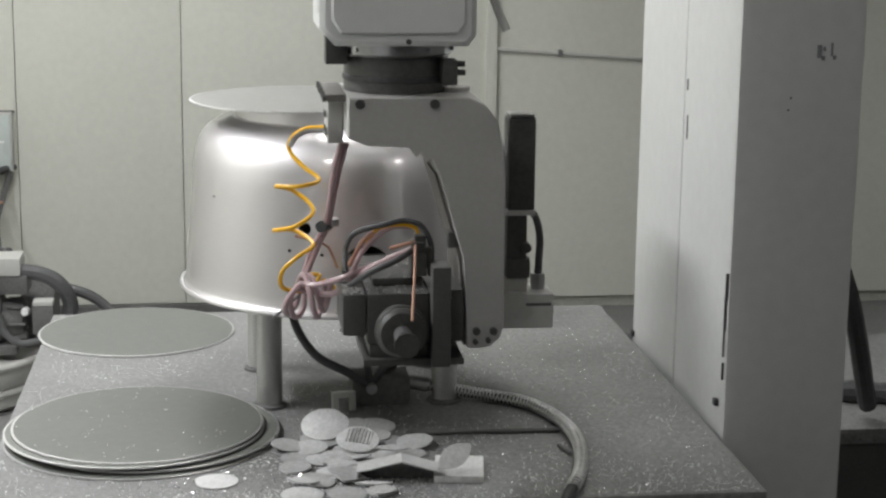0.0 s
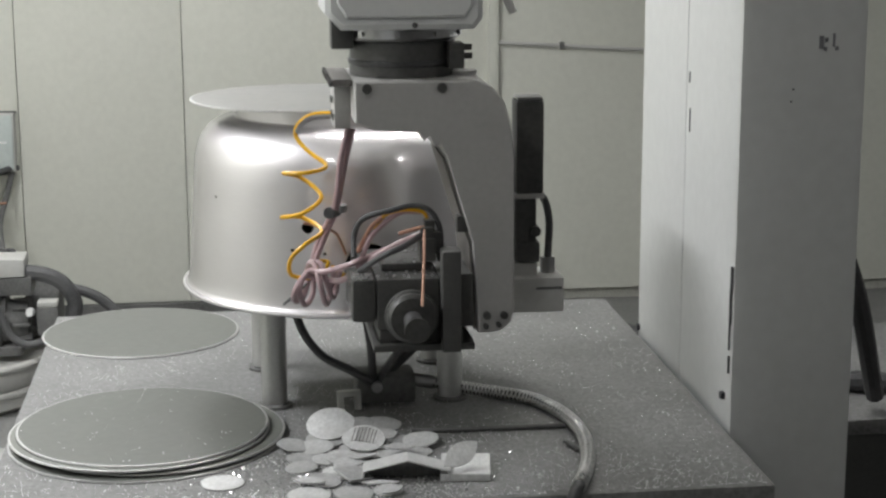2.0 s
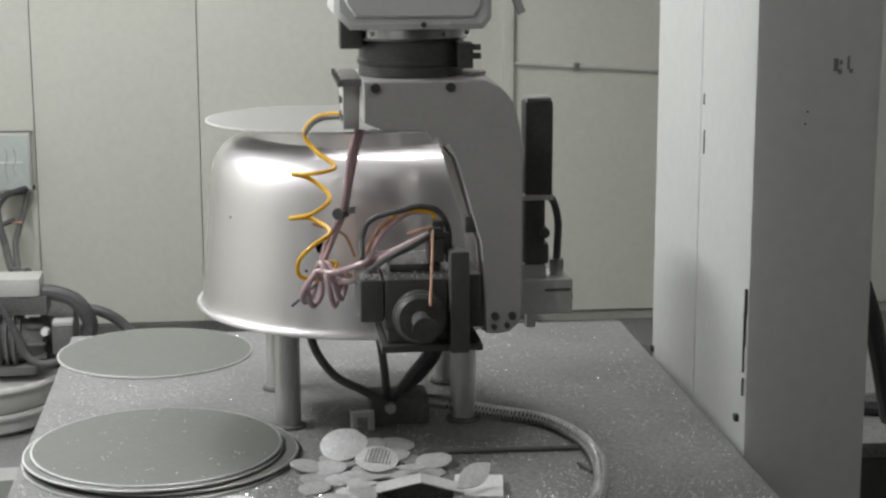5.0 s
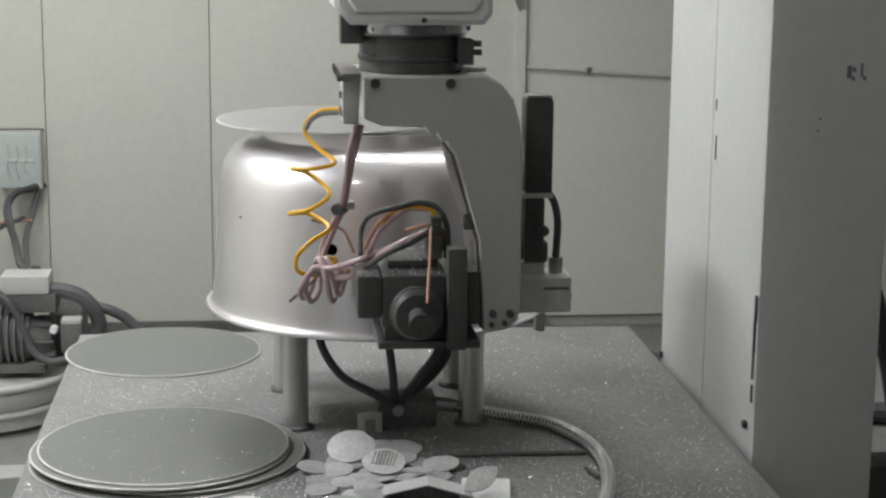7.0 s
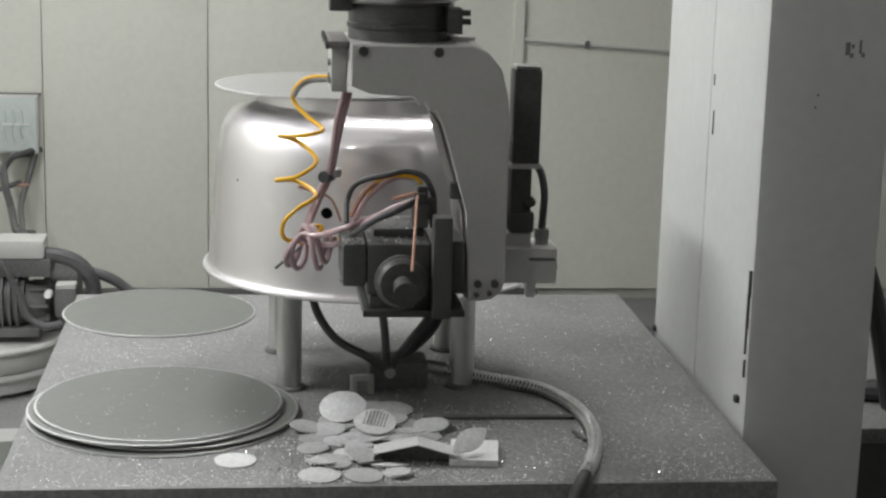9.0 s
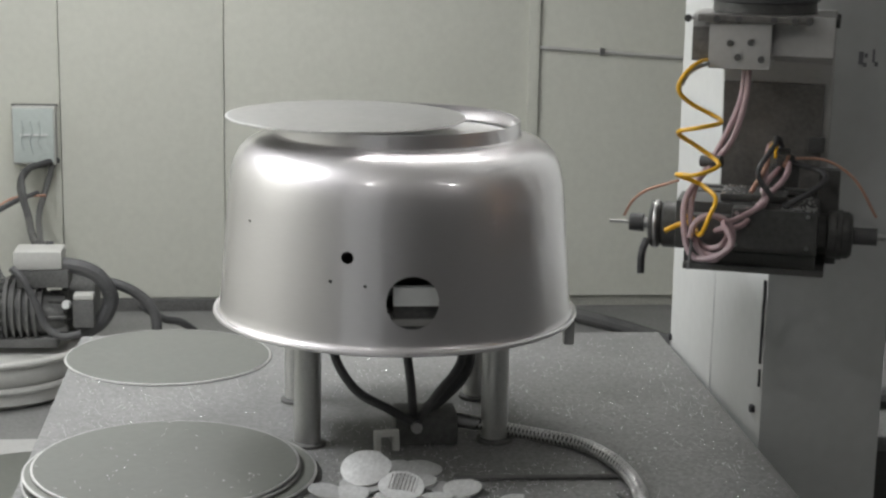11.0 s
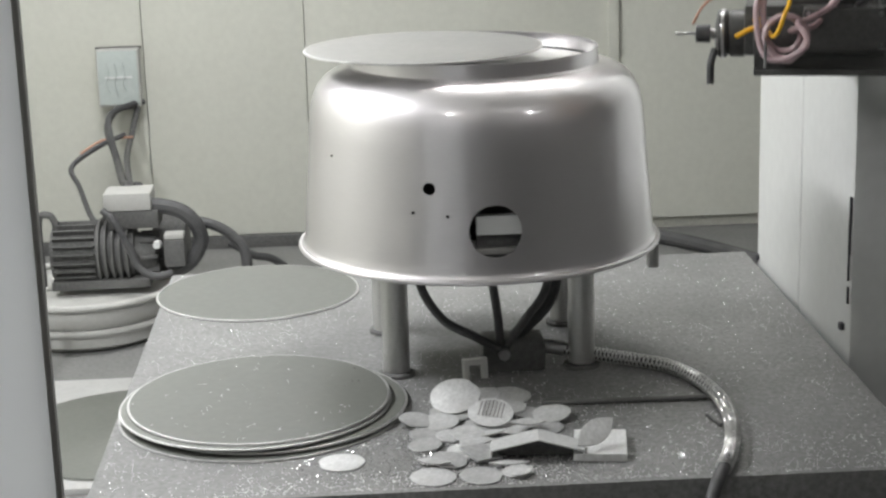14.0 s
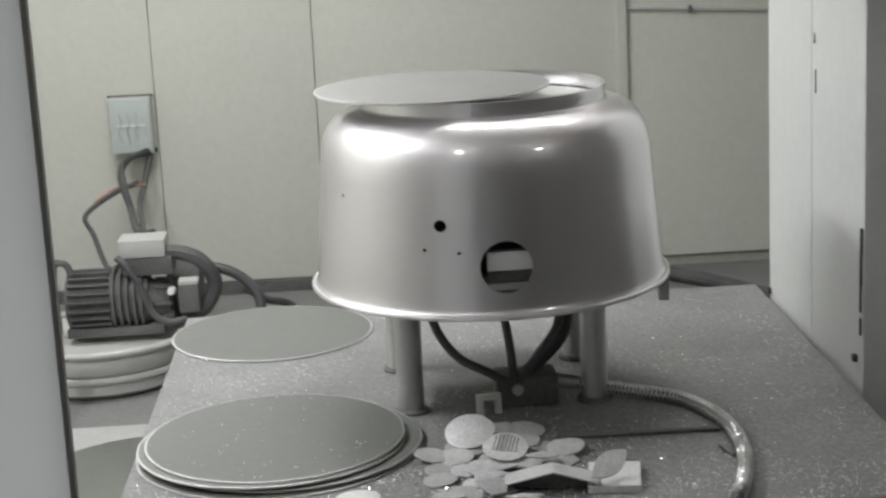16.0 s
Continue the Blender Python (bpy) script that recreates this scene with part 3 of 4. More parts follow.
part("limit_switch", B(-0.112, -0.08, -0.06, -0.02, 0.378, 0.43, 0.003), BLACK, wrist)
part("ram", B(-0.07, 0.07, -0.07, 0.07, 0.75, 1.46, 0.004), WHITE, wrist)
part("air_tube", tube([(0.11, -0.02, 0.56), (0.122, -0.03, 0.5), (0.137, -0.035, 0.46), (0.152, -0.04, 0.425)], 0.0065), ENAMEL, wrist)
part("air_tube", tube([(-0.11, -0.05, 0.7), (-0.119, -0.06, 0.6), (-0.12, -0.06, 0.45)], 0.003), ENAMEL, wrist)
tagged(wrist, "white robot wrist hanging above the table", "robot wrist")

# ---- enclosure door edge ----
door = group_root("enclosure_door", (0, 0, 0))
part("door_panel", B(-1.3, -0.3848, -2.010, -2.0, 0.0, 2.3, 0.001), DOOR, door)
part("rubber_seal", B(-0.3848, -0.381, -2.011, -2.003, 0.0, 2.3, 0.001), BRACKET, door)
tagged(door, "cloudy acrylic enclosure door with a grey edge strip", "door")

# ---- marks and fittings on the column ----
for y0, y1, z0, z1 in ((-0.297, -0.290, 1.03, 1.075), (-0.294, -0.288, 0.975, 1.035), (-0.291, -0.289, 0.93, 0.975), (-0.292, -0.289, 0.89, 0.92), (-0.008, -0.0065, 1.262, 1.305), (-0.0006, 0.0006, 1.35, 1.37)):
    part("paint_chip", B(XP - 0.0022, XP + 0.002, y0, y1, z0, z1, 0.0008), DARKMARK, column)
for y0, z0 in ((-0.268, 0.845), (0.338, 0.808)):
    part("paint_chip", B(XP - 0.0075, XP + 0.002, y0 - 0.008, y0 + 0.006, z0 - 0.006, z0 + 0.006, 0.002), DARKMARK, column)
for x0, x1, z0, z1 in ((0.742, 0.750, 1.437, 1.458), (0.750, 0.756, 1.433, 1.44), (0.752, 0.757, 1.448, 1.455), (0.765, 0.769, 1.44, 1.462), (0.769, 0.775, 1.434, 1.441)):
    part("writing_mark", B(x0, x1, -0.3042, -0.302, z0, z1, 0.0008), INK, column)
for x0, z0 in ((0.70, 1.37), (0.697, 1.35)):
    part("paint_chip", B(x0, x0 + 0.003, -0.3042, -0.302, z0, z0 + 0.003), DARKMARK, column)


# ---- offcuts on the table ----
Z = TOPZ + 0.0005


def offcut_sheet(name, rim, place, turn, label, grp, thick=0.0016, slots=0):
    """A thin piece cut to a rim, burred at the edge and slightly cupped."""
    bm = bmesh.new()
    n = len(rim)
    low = [bm.verts.new((x, y, 0)) for x, y in rim]
    edge = [bm.verts.new((x, y, thick)) for x, y in rim]
    top = [bm.verts.new((x * 0.97, y * 0.97, thick + 0.0004)) for x, y in rim]
    bm.faces.new(low[::-1])
    bm.faces.new(top)
    for q in range(n):
        w = (q + 1) % n
        bm.faces.new((low[q], low[w], edge[w], edge[q]))
        bm.faces.new((edge[q], edge[w], top[w], top[q]))
    ob = solid(name, bm, OFFCUT, 20)
    x, y, z = place
    tx, ty, tz = turn
    far = max(math.hypot(*p) for p in rim)
    lift = math.hypot(math.sin(radians(tx)), math.sin(radians(ty))) * far * 0.85
    ob.matrix_basis = pose(x, y, z + lift, tx, ty, tz)
    for k in range(slots):
        sx = (k - (slots - 1) / 2) * 0.0058
        part("groove", B(sx - 0.0009, sx + 0.0009, -0.012, 0.031 - abs(sx) * 0.4, thick + 0.0004, thick + 0.0008), GRIME, ob)
        part("ridge", B(sx + 0.001, sx + 0.0042, -0.012, 0.031 - abs(sx) * 0.4, thick + 0.0004, thick + 0.0018, 0.0003), OFFCUT, ob)
    tagged(ob, label, "metal offcut", grp)
    RIDERS.append(ob)
    return ob


def disc_rim(r, seed):
    """A round rim that runs a little out of true, with a flat nibbled into it."""
    g = random.Random(seed)
    flat, ph = g.uniform(0, 6.28), g.uniform(0, 6.28)
    rim = []
    for q in range(36):
        a = q * math.pi / 18
        k = 1 + 0.012 * math.sin(3 * a + ph)
        if math.cos(a - flat) > 0.93:
            k *= 0.93 / math.cos(a - flat)
        rim.append((r * k * math.cos(a), r * k * math.sin(a)))
    return rim


def lens_rim(w, h):
    """Two arcs that meet in points."""
    up = [(w * (1 - 2 * q / 12), h * (1 - (1 - 2 * q / 12) ** 2)) for q in range(13)]
    return up + [(x, -y) for x, y in up[-2:0:-1]]


DISC = "small round aluminium offcut in the heap"
for k, (x, y, r, dz, tilt) in enumerate((
        (-0.007, -0.221, 0.022, 0.004, (6, 0)), (0.029, -0.226, 0.033, 0.001, (4, 3)), (0.026, -0.296, 0.022, 0.006, (5, -4)), (0.047, -0.312, 0.024, 0.002, (3, 5)), (0.083, -0.329, 0.030, 0.004, (6, -6)),
        (-0.125, -0.329, 0.028, 0.003, (3, 9)), (-0.091, -0.337, 0.031, 0.002, (4, -3)), (-0.113, -0.380, 0.026, 0.0, (2, 3)), (-0.075, -0.392, 0.024, 0.001, (3, 2)), (-0.051, -0.396, 0.027, 0.004, (5, 2)),
        (-0.117, -0.424, 0.026, 0.0, (2, -4)), (-0.041, -0.429, 0.026, 0.002, (6, 5)), (-0.060, -0.455, 0.028, 0.0, (2, 0)), (-0.086, -0.494, 0.028, 0.001, (4, 7)), (-0.110, -0.547, 0.033, 0.0, (1, 0)),
        (-0.042, -0.552, 0.031, 0.0, (1, 2)), (0.010, -0.541, 0.023, 0.0, (2, -2)), (-0.240, -0.475, 0.034, 0.0, (0, 0)), (-0.025, -0.365, 0.030, 0.003, (4, 3)), (0.020, -0.372, 0.028, 0.002, (3, -4)),
        (0.070, -0.372, 0.027, 0.001, (3, 4)), (-0.070, -0.300, 0.034, 0.003, (6, 0)))):
    offcut_sheet("round_offcut", disc_rim(r, k), (x, y, Z + dz), (*tilt, 0), DISC, "round offcuts")
offcut_sheet("round_offcut", disc_rim(0.040, 91), (-0.062, -0.275, Z + 0.010), (22, -8, 0), "large bright round offcut propped on the heap", "round offcuts")
offcut_sheet("round_offcut", disc_rim(0.035, 92), (-0.012, -0.345, Z + 0.010), (17, 5, -14), "round offcut with a row of milled ridges", "round offcuts", slots=7)
offcut_sheet("leaf_offcut", lens_rim(0.041, 0.018), (0.128, -0.488, Z + 0.012), (38, -14, 42), "pointed leaf-shaped offcut leaning on a plate", "sliver offcuts")
offcut_sheet("sliver_offcut", lens_rim(0.030, 0.006), (0.0, -0.515, Z + 0.002), (4, 3, 6), "thin pointed aluminium sliver beside the bent strip", "sliver offcuts")
offcut_sheet("sliver_offcut", lens_rim(0.028, 0.010), (0.041, -0.385, Z + 0.012), (10, 4, 8), "bright thin pointed sliver behind the bent strip", "sliver offcuts")
heap = random.Random(31)
for k in range(9):
    x, y = heap.gauss(-0.055, 0.045), heap.gauss(-0.43, 0.05)
    offcut_sheet("sliver_offcut", lens_rim(heap.uniform(0.018, 0.027), heap.uniform(0.006, 0.011)), (x, y, Z + heap.uniform(0.001, 0.006)), (heap.uniform(-7, 9), heap.uniform(-7, 7), heap.uniform(-40, 40)), "thin pointed aluminium sliver among the round offcuts", "sliver offcuts")

plate = solid("metal_plate", B(-0.045, 0.032, -0.05, 0.05, 0, 0.012, 0.0015), OFFCUT)
plate.matrix_basis = pose(0.1450, -0.4669, Z, 0, 0, -8)
tagged(plate, "thick square aluminium plate offcut", "metal plate")
strip = group_root("bent_strip")
strip.matrix_basis = pose(0.0455, -0.4853, Z + 0.003, 0, 0, -5)
part("strip_sheet", outline([(-0.07, 0.0), (-0.068, 0.0), (-0.0665, 0.014), (0.0, 0.03), (0.064, 0.012), (0.064, 0.0), (0.066, 0.0), (0.0665, 0.0135), (0.0, 0.032), (-0.0685, 0.0155)], -0.022, 0.022), STRIP, strip, smooth=12)
# dark filler under the strip, painting the shade of its hollow
part("strip_shade_fill", outline([(-0.062, 0.0), (0.06, 0.0), (0.06, 0.011), (0.0, 0.027), (-0.062, 0.012)], 0.0, 0.02), DARK, strip)
tagged(strip, "bent aluminium strip lying like a low roof", "metal strip")
small = solid("metal_block", B(-0.022, 0.022, -0.024, 0.024, 0, 0.004, 0.001), OFFCUT)
small.matrix_basis = pose(-0.038, -0.482, Z + 0.007, 8, 6, 30)
tagged(small, "small rectangular aluminium offcut", "metal offcut")
rod = solid("steel_rod", tube([(0.075, -0.272, Z + 0.004), (0.2, -0.273, Z + 0.004), (0.335, -0.277, Z + 0.004)], 0.004), DARK)
tagged(rod, "thin dark rod lying on the table", "rod")
peg = solid("bent_wire", tube([(0.3196, -0.3530) + (Z + 0.003,), (0.3255, -0.3825) + (Z + 0.004,), (0.3317, -0.4000) + (Z + 0.003,)], 0.003), DARK)
tagged(peg, "short dark bent wire on the table", "wire")
RIDERS += [plate, strip, small, rod, peg]

# ---- hoses round the stand ----
hose = group_root("braided_hose")
way = [(0.10, -0.07, 0.835), (0.15, -0.078, 0.828), (0.2, -0.085, 0.818), (0.25, -0.1, 0.8125), (0.3, -0.14, 0.8125), (0.33, -0.2, 0.8125), (0.348, -0.28, 0.8125), (0.35, -0.36, 0.8125), (0.338, -0.45, 0.8125), (0.317, -0.53, 0.8125), (0.294, -0.59, 0.8125), (0.27, -0.635, 0.79), (0.26, -0.65, 0.73), (0.26, -0.65, 0.62)]
part("hose_core", tube(way, 0.0098, n=10, seg=14), RUBBER, hose)
# crossing wire strands round the hose
line = smooth_line(way[:11], 26)
for turn in (1, -1):
    for start in range(3):
        pts = []
        side = None
        for i, p in enumerate(line):
            d = (line[min(i + 1, len(line) - 1)] - line[max(i - 1, 0)]).normalized()
            side = (side or Vector((0, 0, 1)))
            side = (side - d * side.dot(d)).normalized()
            a = turn * i * 0.62 + start * 2.094
            pts.append(p + 0.0106 * (math.cos(a) * side + math.sin(a) * d.cross(side)))
        part("braid_strand", tube(pts, 0.0014, n=1, seg=5), BRAID, hose)
part("ferrule", C((0.1, -0.07, 0.835), (0.135, -0.076, 0.83), 0.0125, seg=16), STEEL, hose)
tagged(hose, "braided steel hose curling over the table edge", "hose")
RIDERS.append(hose)


def under_hose(points, r):
    ob = solid("air_hose", tube(points, r), RUBBER)
    tagged(ob, "black rubber hose hanging beneath the pan", "hose", "hoses under the pan")
    RIDERS.append(ob)


under_hose([(-0.11, -0.1, 1.024), (-0.105, -0.12, 0.96), (-0.07, -0.13, 0.905), (-0.02, -0.13, 0.875), (0.02, -0.11, 0.845)], 0.0075)
under_hose([(0.0, -0.1, 1.024), (0.012, -0.12, 0.96), (0.02, -0.12, 0.9), (0.024, -0.1, 0.845)], 0.0075)
under_hose([(0.108, -0.1, 1.024), (0.1, -0.12, 0.95), (0.065, -0.125, 0.9), (0.035, -0.1, 0.848)], 0.0075)
under_hose([(0.125, -0.02, 1.024), (0.125, -0.03, 0.95), (0.11, -0.04, 0.9), (0.05, -0.06, 0.848)], 0.012)
man = group_root("hose_manifold")
part("manifold_body", B(-0.005, 0.1, -0.1, -0.02, Z, 0.85, 0.006), DARK, man)
part("fitting", C((0.07, -0.06, 0.835), (0.105, -0.068, 0.835), 0.011, seg=8), STEEL, man)
part("fitting", C((0.03, -0.1, 0.835), (0.03, -0.115, 0.835), 0.01, seg=8), STEEL, man)
tagged(man, "grimy hose manifold under the pan", "manifold")
clip = solid("u_clip", outline([(-0.02, 0), (-0.011, 0), (-0.011, 0.024), (0.011, 0.024), (0.011, 0), (0.02, 0), (0.02, 0.034), (-0.02, 0.034)], -0.008, 0.008), ENAMEL)
clip.matrix_basis = pose(-0.02, -0.125, Z, -8, 0, 10)
tagged(clip, "small pale u-shaped clip on the table", "clip")
RIDERS += [man, clip]

# ---- swarf ----
rng = np.random.default_rng(7)
N = 7500
px, py = rng.uniform(XL + 0.01, XR - 0.01, N), YF + 0.01 + (YB - YF - 0.02) * rng.uniform(0, 1, N) ** 1.7
clump = np.array([noise.noise((float(a) * 5, float(b) * 5, 1.7)) for a, b in zip(px, py)])
keep = (clump > -0.25) | (rng.uniform(0, 1, N) < 0.35)
px, py = px[keep], py[keep]
verts, faces = [], []
for x, y in zip(px, py):
    a, w, l, t = rng.uniform(0, 6.28), rng.uniform(0.0005, 0.0012), rng.uniform(0.0006, 0.0013), rng.normal(0, 0.6)
    u = Vector((math.cos(a), math.sin(a), 0))
    v = Vector((-math.sin(a) * math.cos(t), math.cos(a) * math.cos(t), math.sin(t)))
    c = Vector((x, y, TOPZ + 0.0004 + abs(math.sin(t)) * w))
    k = len(verts)
    verts += [c - u * l - v * w, c + u * l - v * w, c + u * l * 0.7 + v * w, c - u * l * 0.8 + v * w, c + Vector((0, 0, 0.0005))]
    faces += [(k, k + 1, k + 4), (k + 1, k + 2, k + 4), (k + 2, k + 3, k + 4), (k + 3, k, k + 4)]
me = bpy.data.meshes.new("swarf")
me.from_pydata(verts, [], faces)
me.materials.append(CHIP)
swarf = tagged(new("swarf", me), "bright aluminium chips scattered over the table", "metal chips", kind="stuff")
RIDERS.append(swarf)
verts, faces = [], []
for k in range(80):
    a, r = rng.uniform(0, 6.28), 0.2 * math.sqrt(rng.uniform(0, 1))
    c = Vector((-0.371 + r * math.cos(a), -0.2225 + r * math.sin(a), TOPZ + 0.0222))
    s, n = rng.uniform(0.0006, 0.0015) * (2.6 if k == 0 else 1), len(verts)
    verts += [c + Vector((s, 0, 0)), c + Vector((0, s, 0.0006)), c + Vector((-s * 1.4, 0, 0)), c + Vector((0, -s, 0.0003))]
    faces.append((n, n + 1, n + 2, n + 3))
me = bpy.data.meshes.new("swarf_on_blank")
me.from_pydata(verts, [], faces)
me.materials.append(CHIP)
RIDERS.append(tagged(new("swarf", me), "few bright chips on the top blank", "metal chips", kind="stuff"))

verts, faces = [], []
for k in range(4200):
    x, y = rng.normal(-0.05, 0.16), rng.normal(-0.44, 0.1)
    a, w, l, t = rng.uniform(0, 6.28), rng.uniform(0.0006, 0.0015), rng.uniform(0.0007, 0.0016), rng.normal(0, 0.7)
    if not (XL + 0.01 < x < XR - 0.01 and YF + 0.01 < y < YB):
        continue
    u, v = Vector((math.cos(a), math.sin(a), 0)), Vector((-math.sin(a) * math.cos(t), math.cos(a) * math.cos(t), math.sin(t)))
    c, n = Vector((x, y, TOPZ + 0.0006 + 0.004 * max(0, 1 - math.hypot(x + 0.02, y + 0.38) / 0.12) * rng.uniform(0, 1))), len(verts)
    verts += [c - u * l - v * w, c + u * l - v * w, c + u * l + v * w, c - u * l * 0.7 + v * w]
    faces.append((n, n + 1, n + 2, n + 3))
me = bpy.data.meshes.new("swarf_heap")
me.from_pydata(verts, [], faces)
me.materials.append(CHIP)
RIDERS.append(tagged(new("swarf", me), "bright chips strewn among the offcuts", "metal chips", kind="stuff"))

# ---- pump by the back wall ----
basin = group_root("enamel_basin", (-1.16, 2.72, 0))
part("basin_wall", lathe([(0.27, 0.0), (0.3, 0.02), (0.305, 0.06), (0.29, 0.075), (0.305, 0.09), (0.315, 0.13), (0.312, 0.15)], 56), ENAMEL, basin)
part("basin_rim", lathe([(0.318 + 0.012 * math.cos(a), 0.162 + 0.012 * math.sin(a)) for a in [k * math.pi / 5 for k in range(10)]], 56, closed=True), ENAMEL, basin)
part("basin_rim", lathe([(0.306 + 0.012 * math.cos(a), 0.07 + 0.012 * math.sin(a)) for a in [k * math.pi / 5 for k in range(10)]], 56, closed=True), ENAMEL, basin)
tagged(basin, "pale enamel basin with rolled rims under the pump", "basin")
pump = group_root("pump_motor", (-1.06, 2.68, 0.175))
part("motor_shell", C((-0.2, 0, 0.11), (0.08, 0, 0.11), 0.088, seg=32), DARK, pump)
for k in range(22):
    a = k * 2 * math.pi / 22
    part("cooling_fin", B(-0.19, -0.05, -0.003, 0.003, 0.085, 0.108, 0.001, m=Matrix.Translation((0, 0, 0.11)) @ Matrix.Rotation(a, 4, "X")), DARK, pump)
for k in range(5):
    part("winding_ring", lathe([(0.09, 0), (0.108, 0.003), (0.108, 0.011), (0.09, 0.014)], 32), DARK, pump).matrix_basis = pose(-0.045 + 0.024 * k, 0, 0.11, 0, 90)
part("end_bell", C((0.08, 0, 0.1), (0.15, 0, 0.1), 0.075, 0.06, seg=24), DARK, pump)
for k in range(8):
    part("end_rib", B(0.1, 0.16, -0.004, 0.004, 0.05, 0.078, 0.001, m=Matrix.Translation((0, 0, 0.1)) @ Matrix.Rotation(k * math.pi / 4, 4, "X")), DARK, pump)
part("valve_knob", C((0.16, -0.05, 0.14), (0.16, -0.09, 0.145), 0.016, 0.012, seg=12), WHITE, pump)
part("foot_plate", B(-0.2, 0.13, -0.09, 0.09, 0, 0.03, 0.004), DARK, pump)
tb = part("terminal_box", B(-0.0, 0.17, -0.07, 0.06, 0.2, 0.262, 0.008), DARK, pump)
part("terminal_lid", B(-0.01, 0.15, -0.072, 0.062, 0.2625, 0.325, 0.012), ENAMEL, tb, "pale dented terminal cover")
part("rear_drum", C((0.13, 0.16, 0.1), (0.24, 0.16, 0.1), 0.11, 0.1, seg=28), DARK, pump)
part("arched_hose", tube([(0.0, 0.0, 0.215), (0.08, -0.02, 0.262), (0.18, -0.03, 0.268), (0.262, -0.03, 0.235), (0.305, -0.03, 0.155), (0.27, -0.03, 0.075), (0.2, -0.03, 0.03)], 0.026), RUBBER, pump)
part("arched_hose", tube([(0.26, 0.02, 0.205), (0.34, 0.0, 0.19), (0.40, 0.0, 0.155), (0.445, 0.0, 0.1), (0.455, 0.0, 0.03), (0.45, 0.05, -0.06)], 0.018), RUBBER, pump)
part("end_box", B(0.185, 0.255, -0.1, -0.03, 0.07, 0.165, 0.008), DARK, pump)
part("end_box_cap", B(0.187, 0.253, -0.098, -0.032, 0.1655, 0.182, 0.006), ENAMEL, pump, "pale dusty cap")
part("loop_hose", tube([(-0.01, -0.1, 0.275), (0.03, -0.12, 0.24), (0.07, -0.13, 0.16), (0.1, -0.13, 0.085), (0.15, -0.13, 0.05), (0.21, -0.12, 0.055)], 0.0125), RUBBER, pump)
part("pipe_handle", tube([(-0.24, -0.02, 0.0), (-0.24, -0.02, 0.22), (-0.21, -0.02, 0.25), (-0.185, -0.02, 0.22), (-0.185, -0.02, 0.12)], 0.012), DARK, pump)
part("power_cable", tube([(0.39, 0.1, 0.1), (0.47, 0.1, 0.05), (0.55, 0.15, 0.01), (0.7, 0.2, -0.15)], 0.014), RUBBER, pump)
tagged(pump, "grimy black pump motor with cooling fins", "pump motor")
post = group_root("pale_post", (-1.235, 2.2, 0))
part("post_pipe", C((0, 0, 0), (0, 0, 0.27), 0.022), ENAMEL, post)
part("post_cap", C((0, 0, 0.27), (0.0, 0, 0.29), 0.03, 0.018), ENAMEL, post)
tagged(post, "short pale pipe post by the basin", "post")

meter = group_root("electric_box", (-1.147, WALLY, 0.722))
part("box_body", B(-0.084, 0.084, -0.06, 0, -0.115, 0.115, 0.008), ENAMEL, meter)
part("box_lid", B(-0.078, 0.078, -0.068, -0.06, -0.105, 0.109, 0.003), CLEAR, meter, "cloudy see-through lid")
part("bus_bar", B(-0.05, 0.055, -0.0715, -0.068, 0.0, 0.008), WHITE, meter)
for cx, cz in ((-0.045, -0.06), (-0.012, -0.07), (0.02, -0.05)):
    part("lead", tube([(cx, -0.072, 0.06), (cx + 0.008, -0.074, 0.02), (cx - 0.004, -0.074, -0.02), (cx + 0.01, -0.072, cz)], 0.0022), CLEAR, meter)
part("frame", B(-0.09, 0.09, -0.02, -0.004, 0.112, 0.12, 0.002), DARK, meter)
tagged(meter, "grey electric junction box on the wall", "electric box")


def wall_cable(points, r, mat=None):
    ob = solid("wall_cable", tube(points, r), mat or RUBBER)
    tagged(ob, "loose cable drooping from the junction box", "cable", "cables to the pump")


wall_cable([(-1.10, 3.75, 0.61), (-1.16, 3.72, 0.6), (-1.185, 3.6, 0.55), (-1.13, 3.4, 0.47), (-1.07, 3.1, 0.44), (-1.0, 2.74, 0.5)], 0.014, DARK)
wall_cable([(-1.08, 3.76, 0.61), (-1.1, 3.7, 0.52), (-1.09, 3.4, 0.47), (-1.03, 3.0, 0.45), (-0.99, 2.73, 0.5)], 0.012, DARK)
wall_cable([(-1.06, 3.77, 0.62), (-1.1, 3.72, 0.62), (-1.17, 3.6, 0.6), (-1.16, 3.5, 0.54), (-1.08, 3.2, 0.42), (-0.96, 2.73, 0.5)], 0.012)
wall_cable([(-1.12, 3.6, 0.52), (-1.2, 3.5, 0.5), (-1.3, 3.4, 0.44), (-1.26, 3.3, 0.38), (-1.15, 2.9, 0.34), (-1.05, 2.7, 0.42)], 0.01)
wall_cable([(-1.09, 3.6, 0.51), (-1.2, 3.55, 0.51), (-1.28, 3.5, 0.47)], 0.005, COPPER)

board = solid("pale_board", B(-1.45, -0.66, 1.2, 2.1, 0, 0.02, 0.004), BOARD)
tagged(board, "pale board lying on the floor", "board")
cover = solid("round_cover", lathe([(0.36, 0), (0.36, 0.006), (0.355, 0.009)], 56), SHEET)
cover.location = (-0.88, 1.6, 0.021)
tagged(cover, "grey round cover lying on the pale board", "cover")

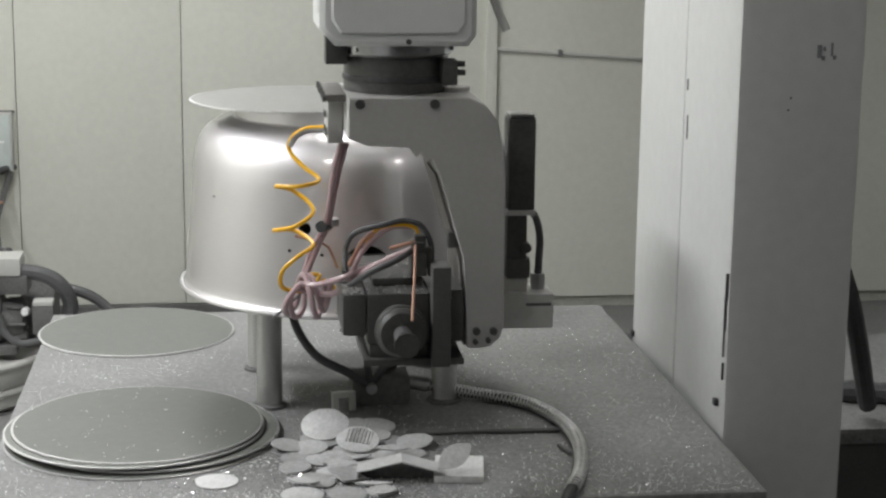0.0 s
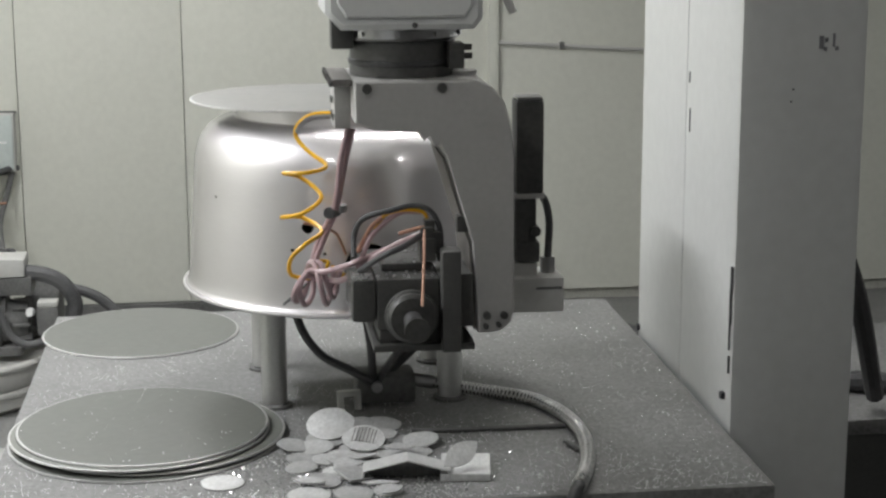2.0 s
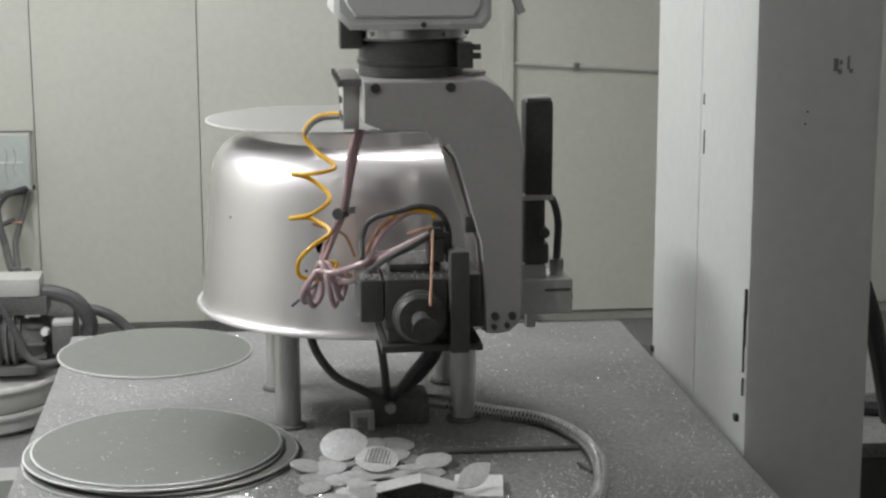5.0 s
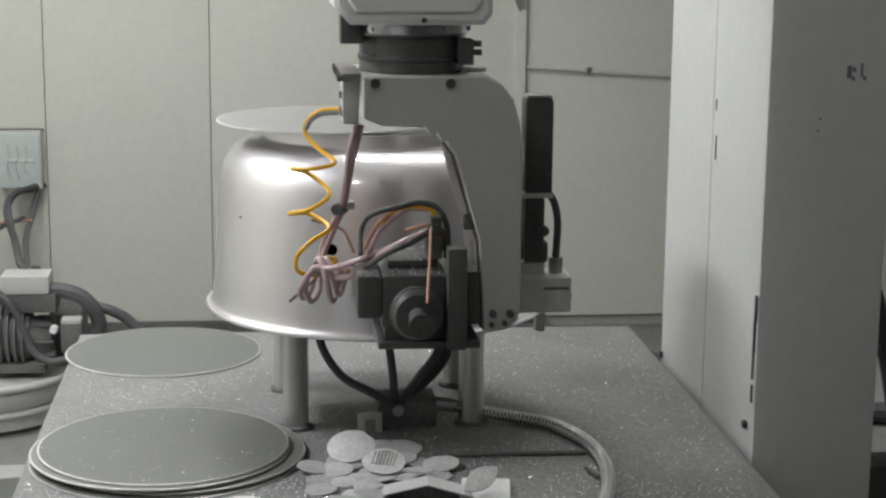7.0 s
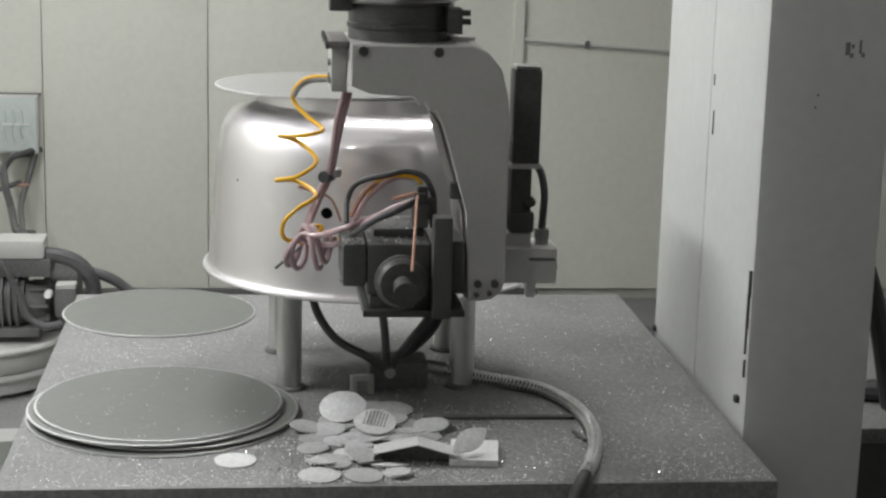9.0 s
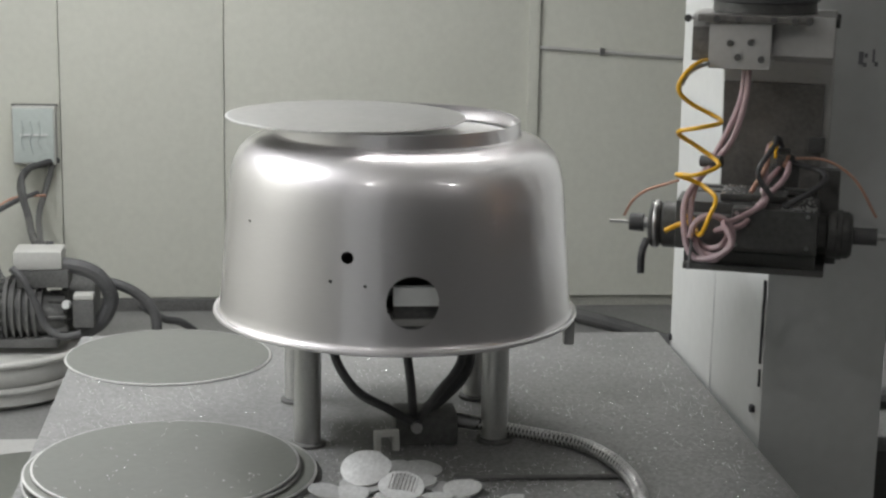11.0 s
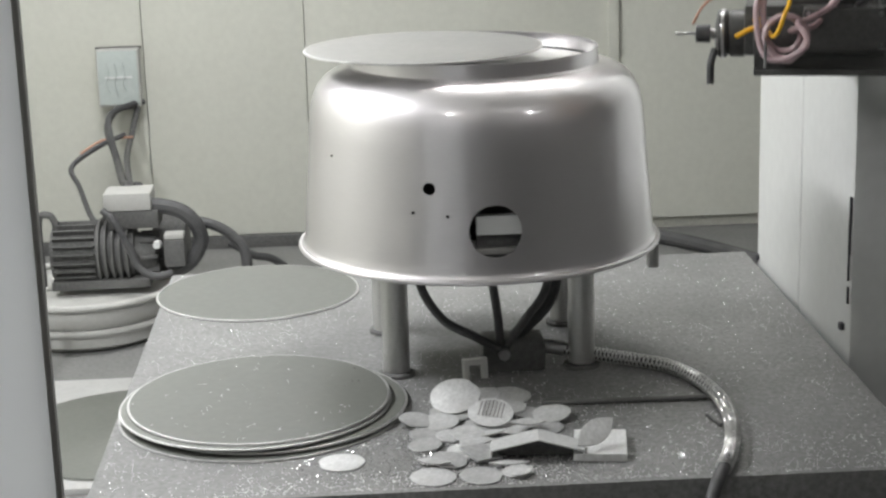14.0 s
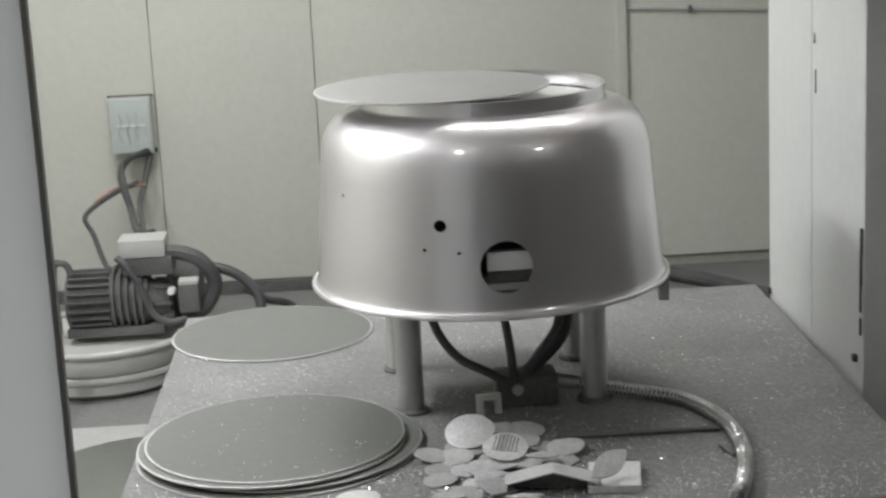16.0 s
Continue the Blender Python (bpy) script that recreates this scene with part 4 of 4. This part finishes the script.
# ---- conduit and clutter at the back ----
pipe = solid("wall_conduit", tube([(0.842, WALLY - 0.008, 1.083), (1.05, WALLY - 0.008, 1.07), (1.3, WALLY - 0.008, 1.054), (2.2, WALLY - 0.008, 1.0)], 0.008), ENAMEL)
tagged(pipe, "thin conduit running along the wall", "conduit")
clipm = solid("pipe_clip", B(1.105, 1.125, WALLY - 0.02, WALLY - 0.0005, 1.053, 1.083, 0.003), STEEL)
tagged(clipm, "small metal clip on the conduit", "clip")
post2 = solid("corner_trim", B(0.815, 0.857, WALLY - 0.02, WALLY - 0.001, 0.05, 3.1, 0.004), WALL)
tagged(post2, "cream corner trim between wall panels", "trim", kind="structure")
duct = solid("floor_cable", tube([(0.7, 3.7, 0.03), (1.0, 3.55, 0.03), (1.3, 3.1, 0.03), (1.45, 2.6, 0.03)], 0.028), RUBBER)
tagged(duct, "thick black cable on the floor by the wall", "cable")
case = group_root("dark_cabinet", (0, 0, 0))
part("cabinet_body", B(0.86, 1.6, 0.35, 1.1, 0, 0.55, 0.01), BLACK, case)
part("cabinet_top", B(0.85, 1.62, 0.34, 1.12, 0.55, 0.585, 0.008), TABLE, case, "dust-covered grey top")
tagged(case, "dark machine cabinet behind the column", "cabinet")
corr = solid("corrugated_hose", tube([(0.86, 0.62, 0.62), (0.96, 0.6, 0.615), (1.08, 0.56, 0.61), (1.3, 0.5, 0.608)], 0.022, n=12, ripple=0.18), RUBBER)
tagged(corr, "black corrugated hose on the cabinet", "hose")
hang = solid("hanging_cable", tube([(0.875, 0.2, 3.1), (0.88, 0.2, 2.0), (0.892, 0.2, 1.5), (0.93, 0.2, 1.15), (1.02, 0.2, 0.9), (1.15, 0.4, 0.62)], 0.02), RUBBER)
tagged(hang, "thick black cable hanging behind the column", "cable")



# ---- what moves ----
SLIDE = [(0, 0.0), (8.55, 0.0), (9.0, 0.042), (9.2, 0.053), (9.7, 0.06), (11.2, -0.226), (12.0, -0.232), (12.5, -0.222), (13.0, -0.203), (14.5, -0.203), (16.0, -0.19)]
HEAD = [(0, 0.037, -0.5, 1.074, 0), (0.5, 0.0407, -0.5, 1.079, 0), (1, 0.0437, -0.5, 1.084, 0), (1.5, 0.0447, -0.5, 1.0887, 0), (2, 0.046, -0.5, 1.0937, 0), (2.5, 0.046, -0.5, 1.098, 0),
        (3, 0.046, -0.5, 1.103, 0), (3.5, 0.0453, -0.5, 1.1073, 0), (4, 0.0437, -0.5, 1.1135, 0), (6.5, 0.0257, -0.5, 1.133, 0), (7, 0.021, -0.5, 1.1335, 0), (7.5, 0.0163, -0.5, 1.1347, 0),
        (8, 0.0115, -0.5, 1.135, 0), (8.5, 0.0077, -0.5, 1.1345, 0), (9, 0.0063, -0.5, 1.1347, 0), (9.2, 0.0067, -0.5, 1.1353, 0), (9.7, 0.08, -0.54, 1.14, 0), (10.3, 0.42, -0.58, 1.165, 26), (10.9, 0.54, -0.48, 1.192, 67), (11.3, 0.504, -0.42, 1.199, 75), (11.5, 0.4805, -0.42, 1.197, 75),
        (12, 0.453, -0.42, 1.196, 75), (12.5, 0.449, -0.42, 1.199, 75), (13, 0.490, -0.42, 1.198, 75), (13.5, 0.512, -0.42, 1.218, 75), (14, 0.519, -0.42, 1.364, 75), (14.5, 0.51, -0.42, 1.52, 75), (16, 0.51, -0.42, 1.62, 75)]


def motions():
    for ob in RIDERS:
        m = ob.matrix_basis.copy()
        walk(ob, [(t, pose(0, dy, 0) @ m) for t, dy in SLIDE])
    walk(head, [(t, pose(x, y, z, 0, 0, a)) for t, x, y, z, a in HEAD])
    walk(wrist, [(t, pose(x, y, z)) for t, x, y, z, a in HEAD])


motions()
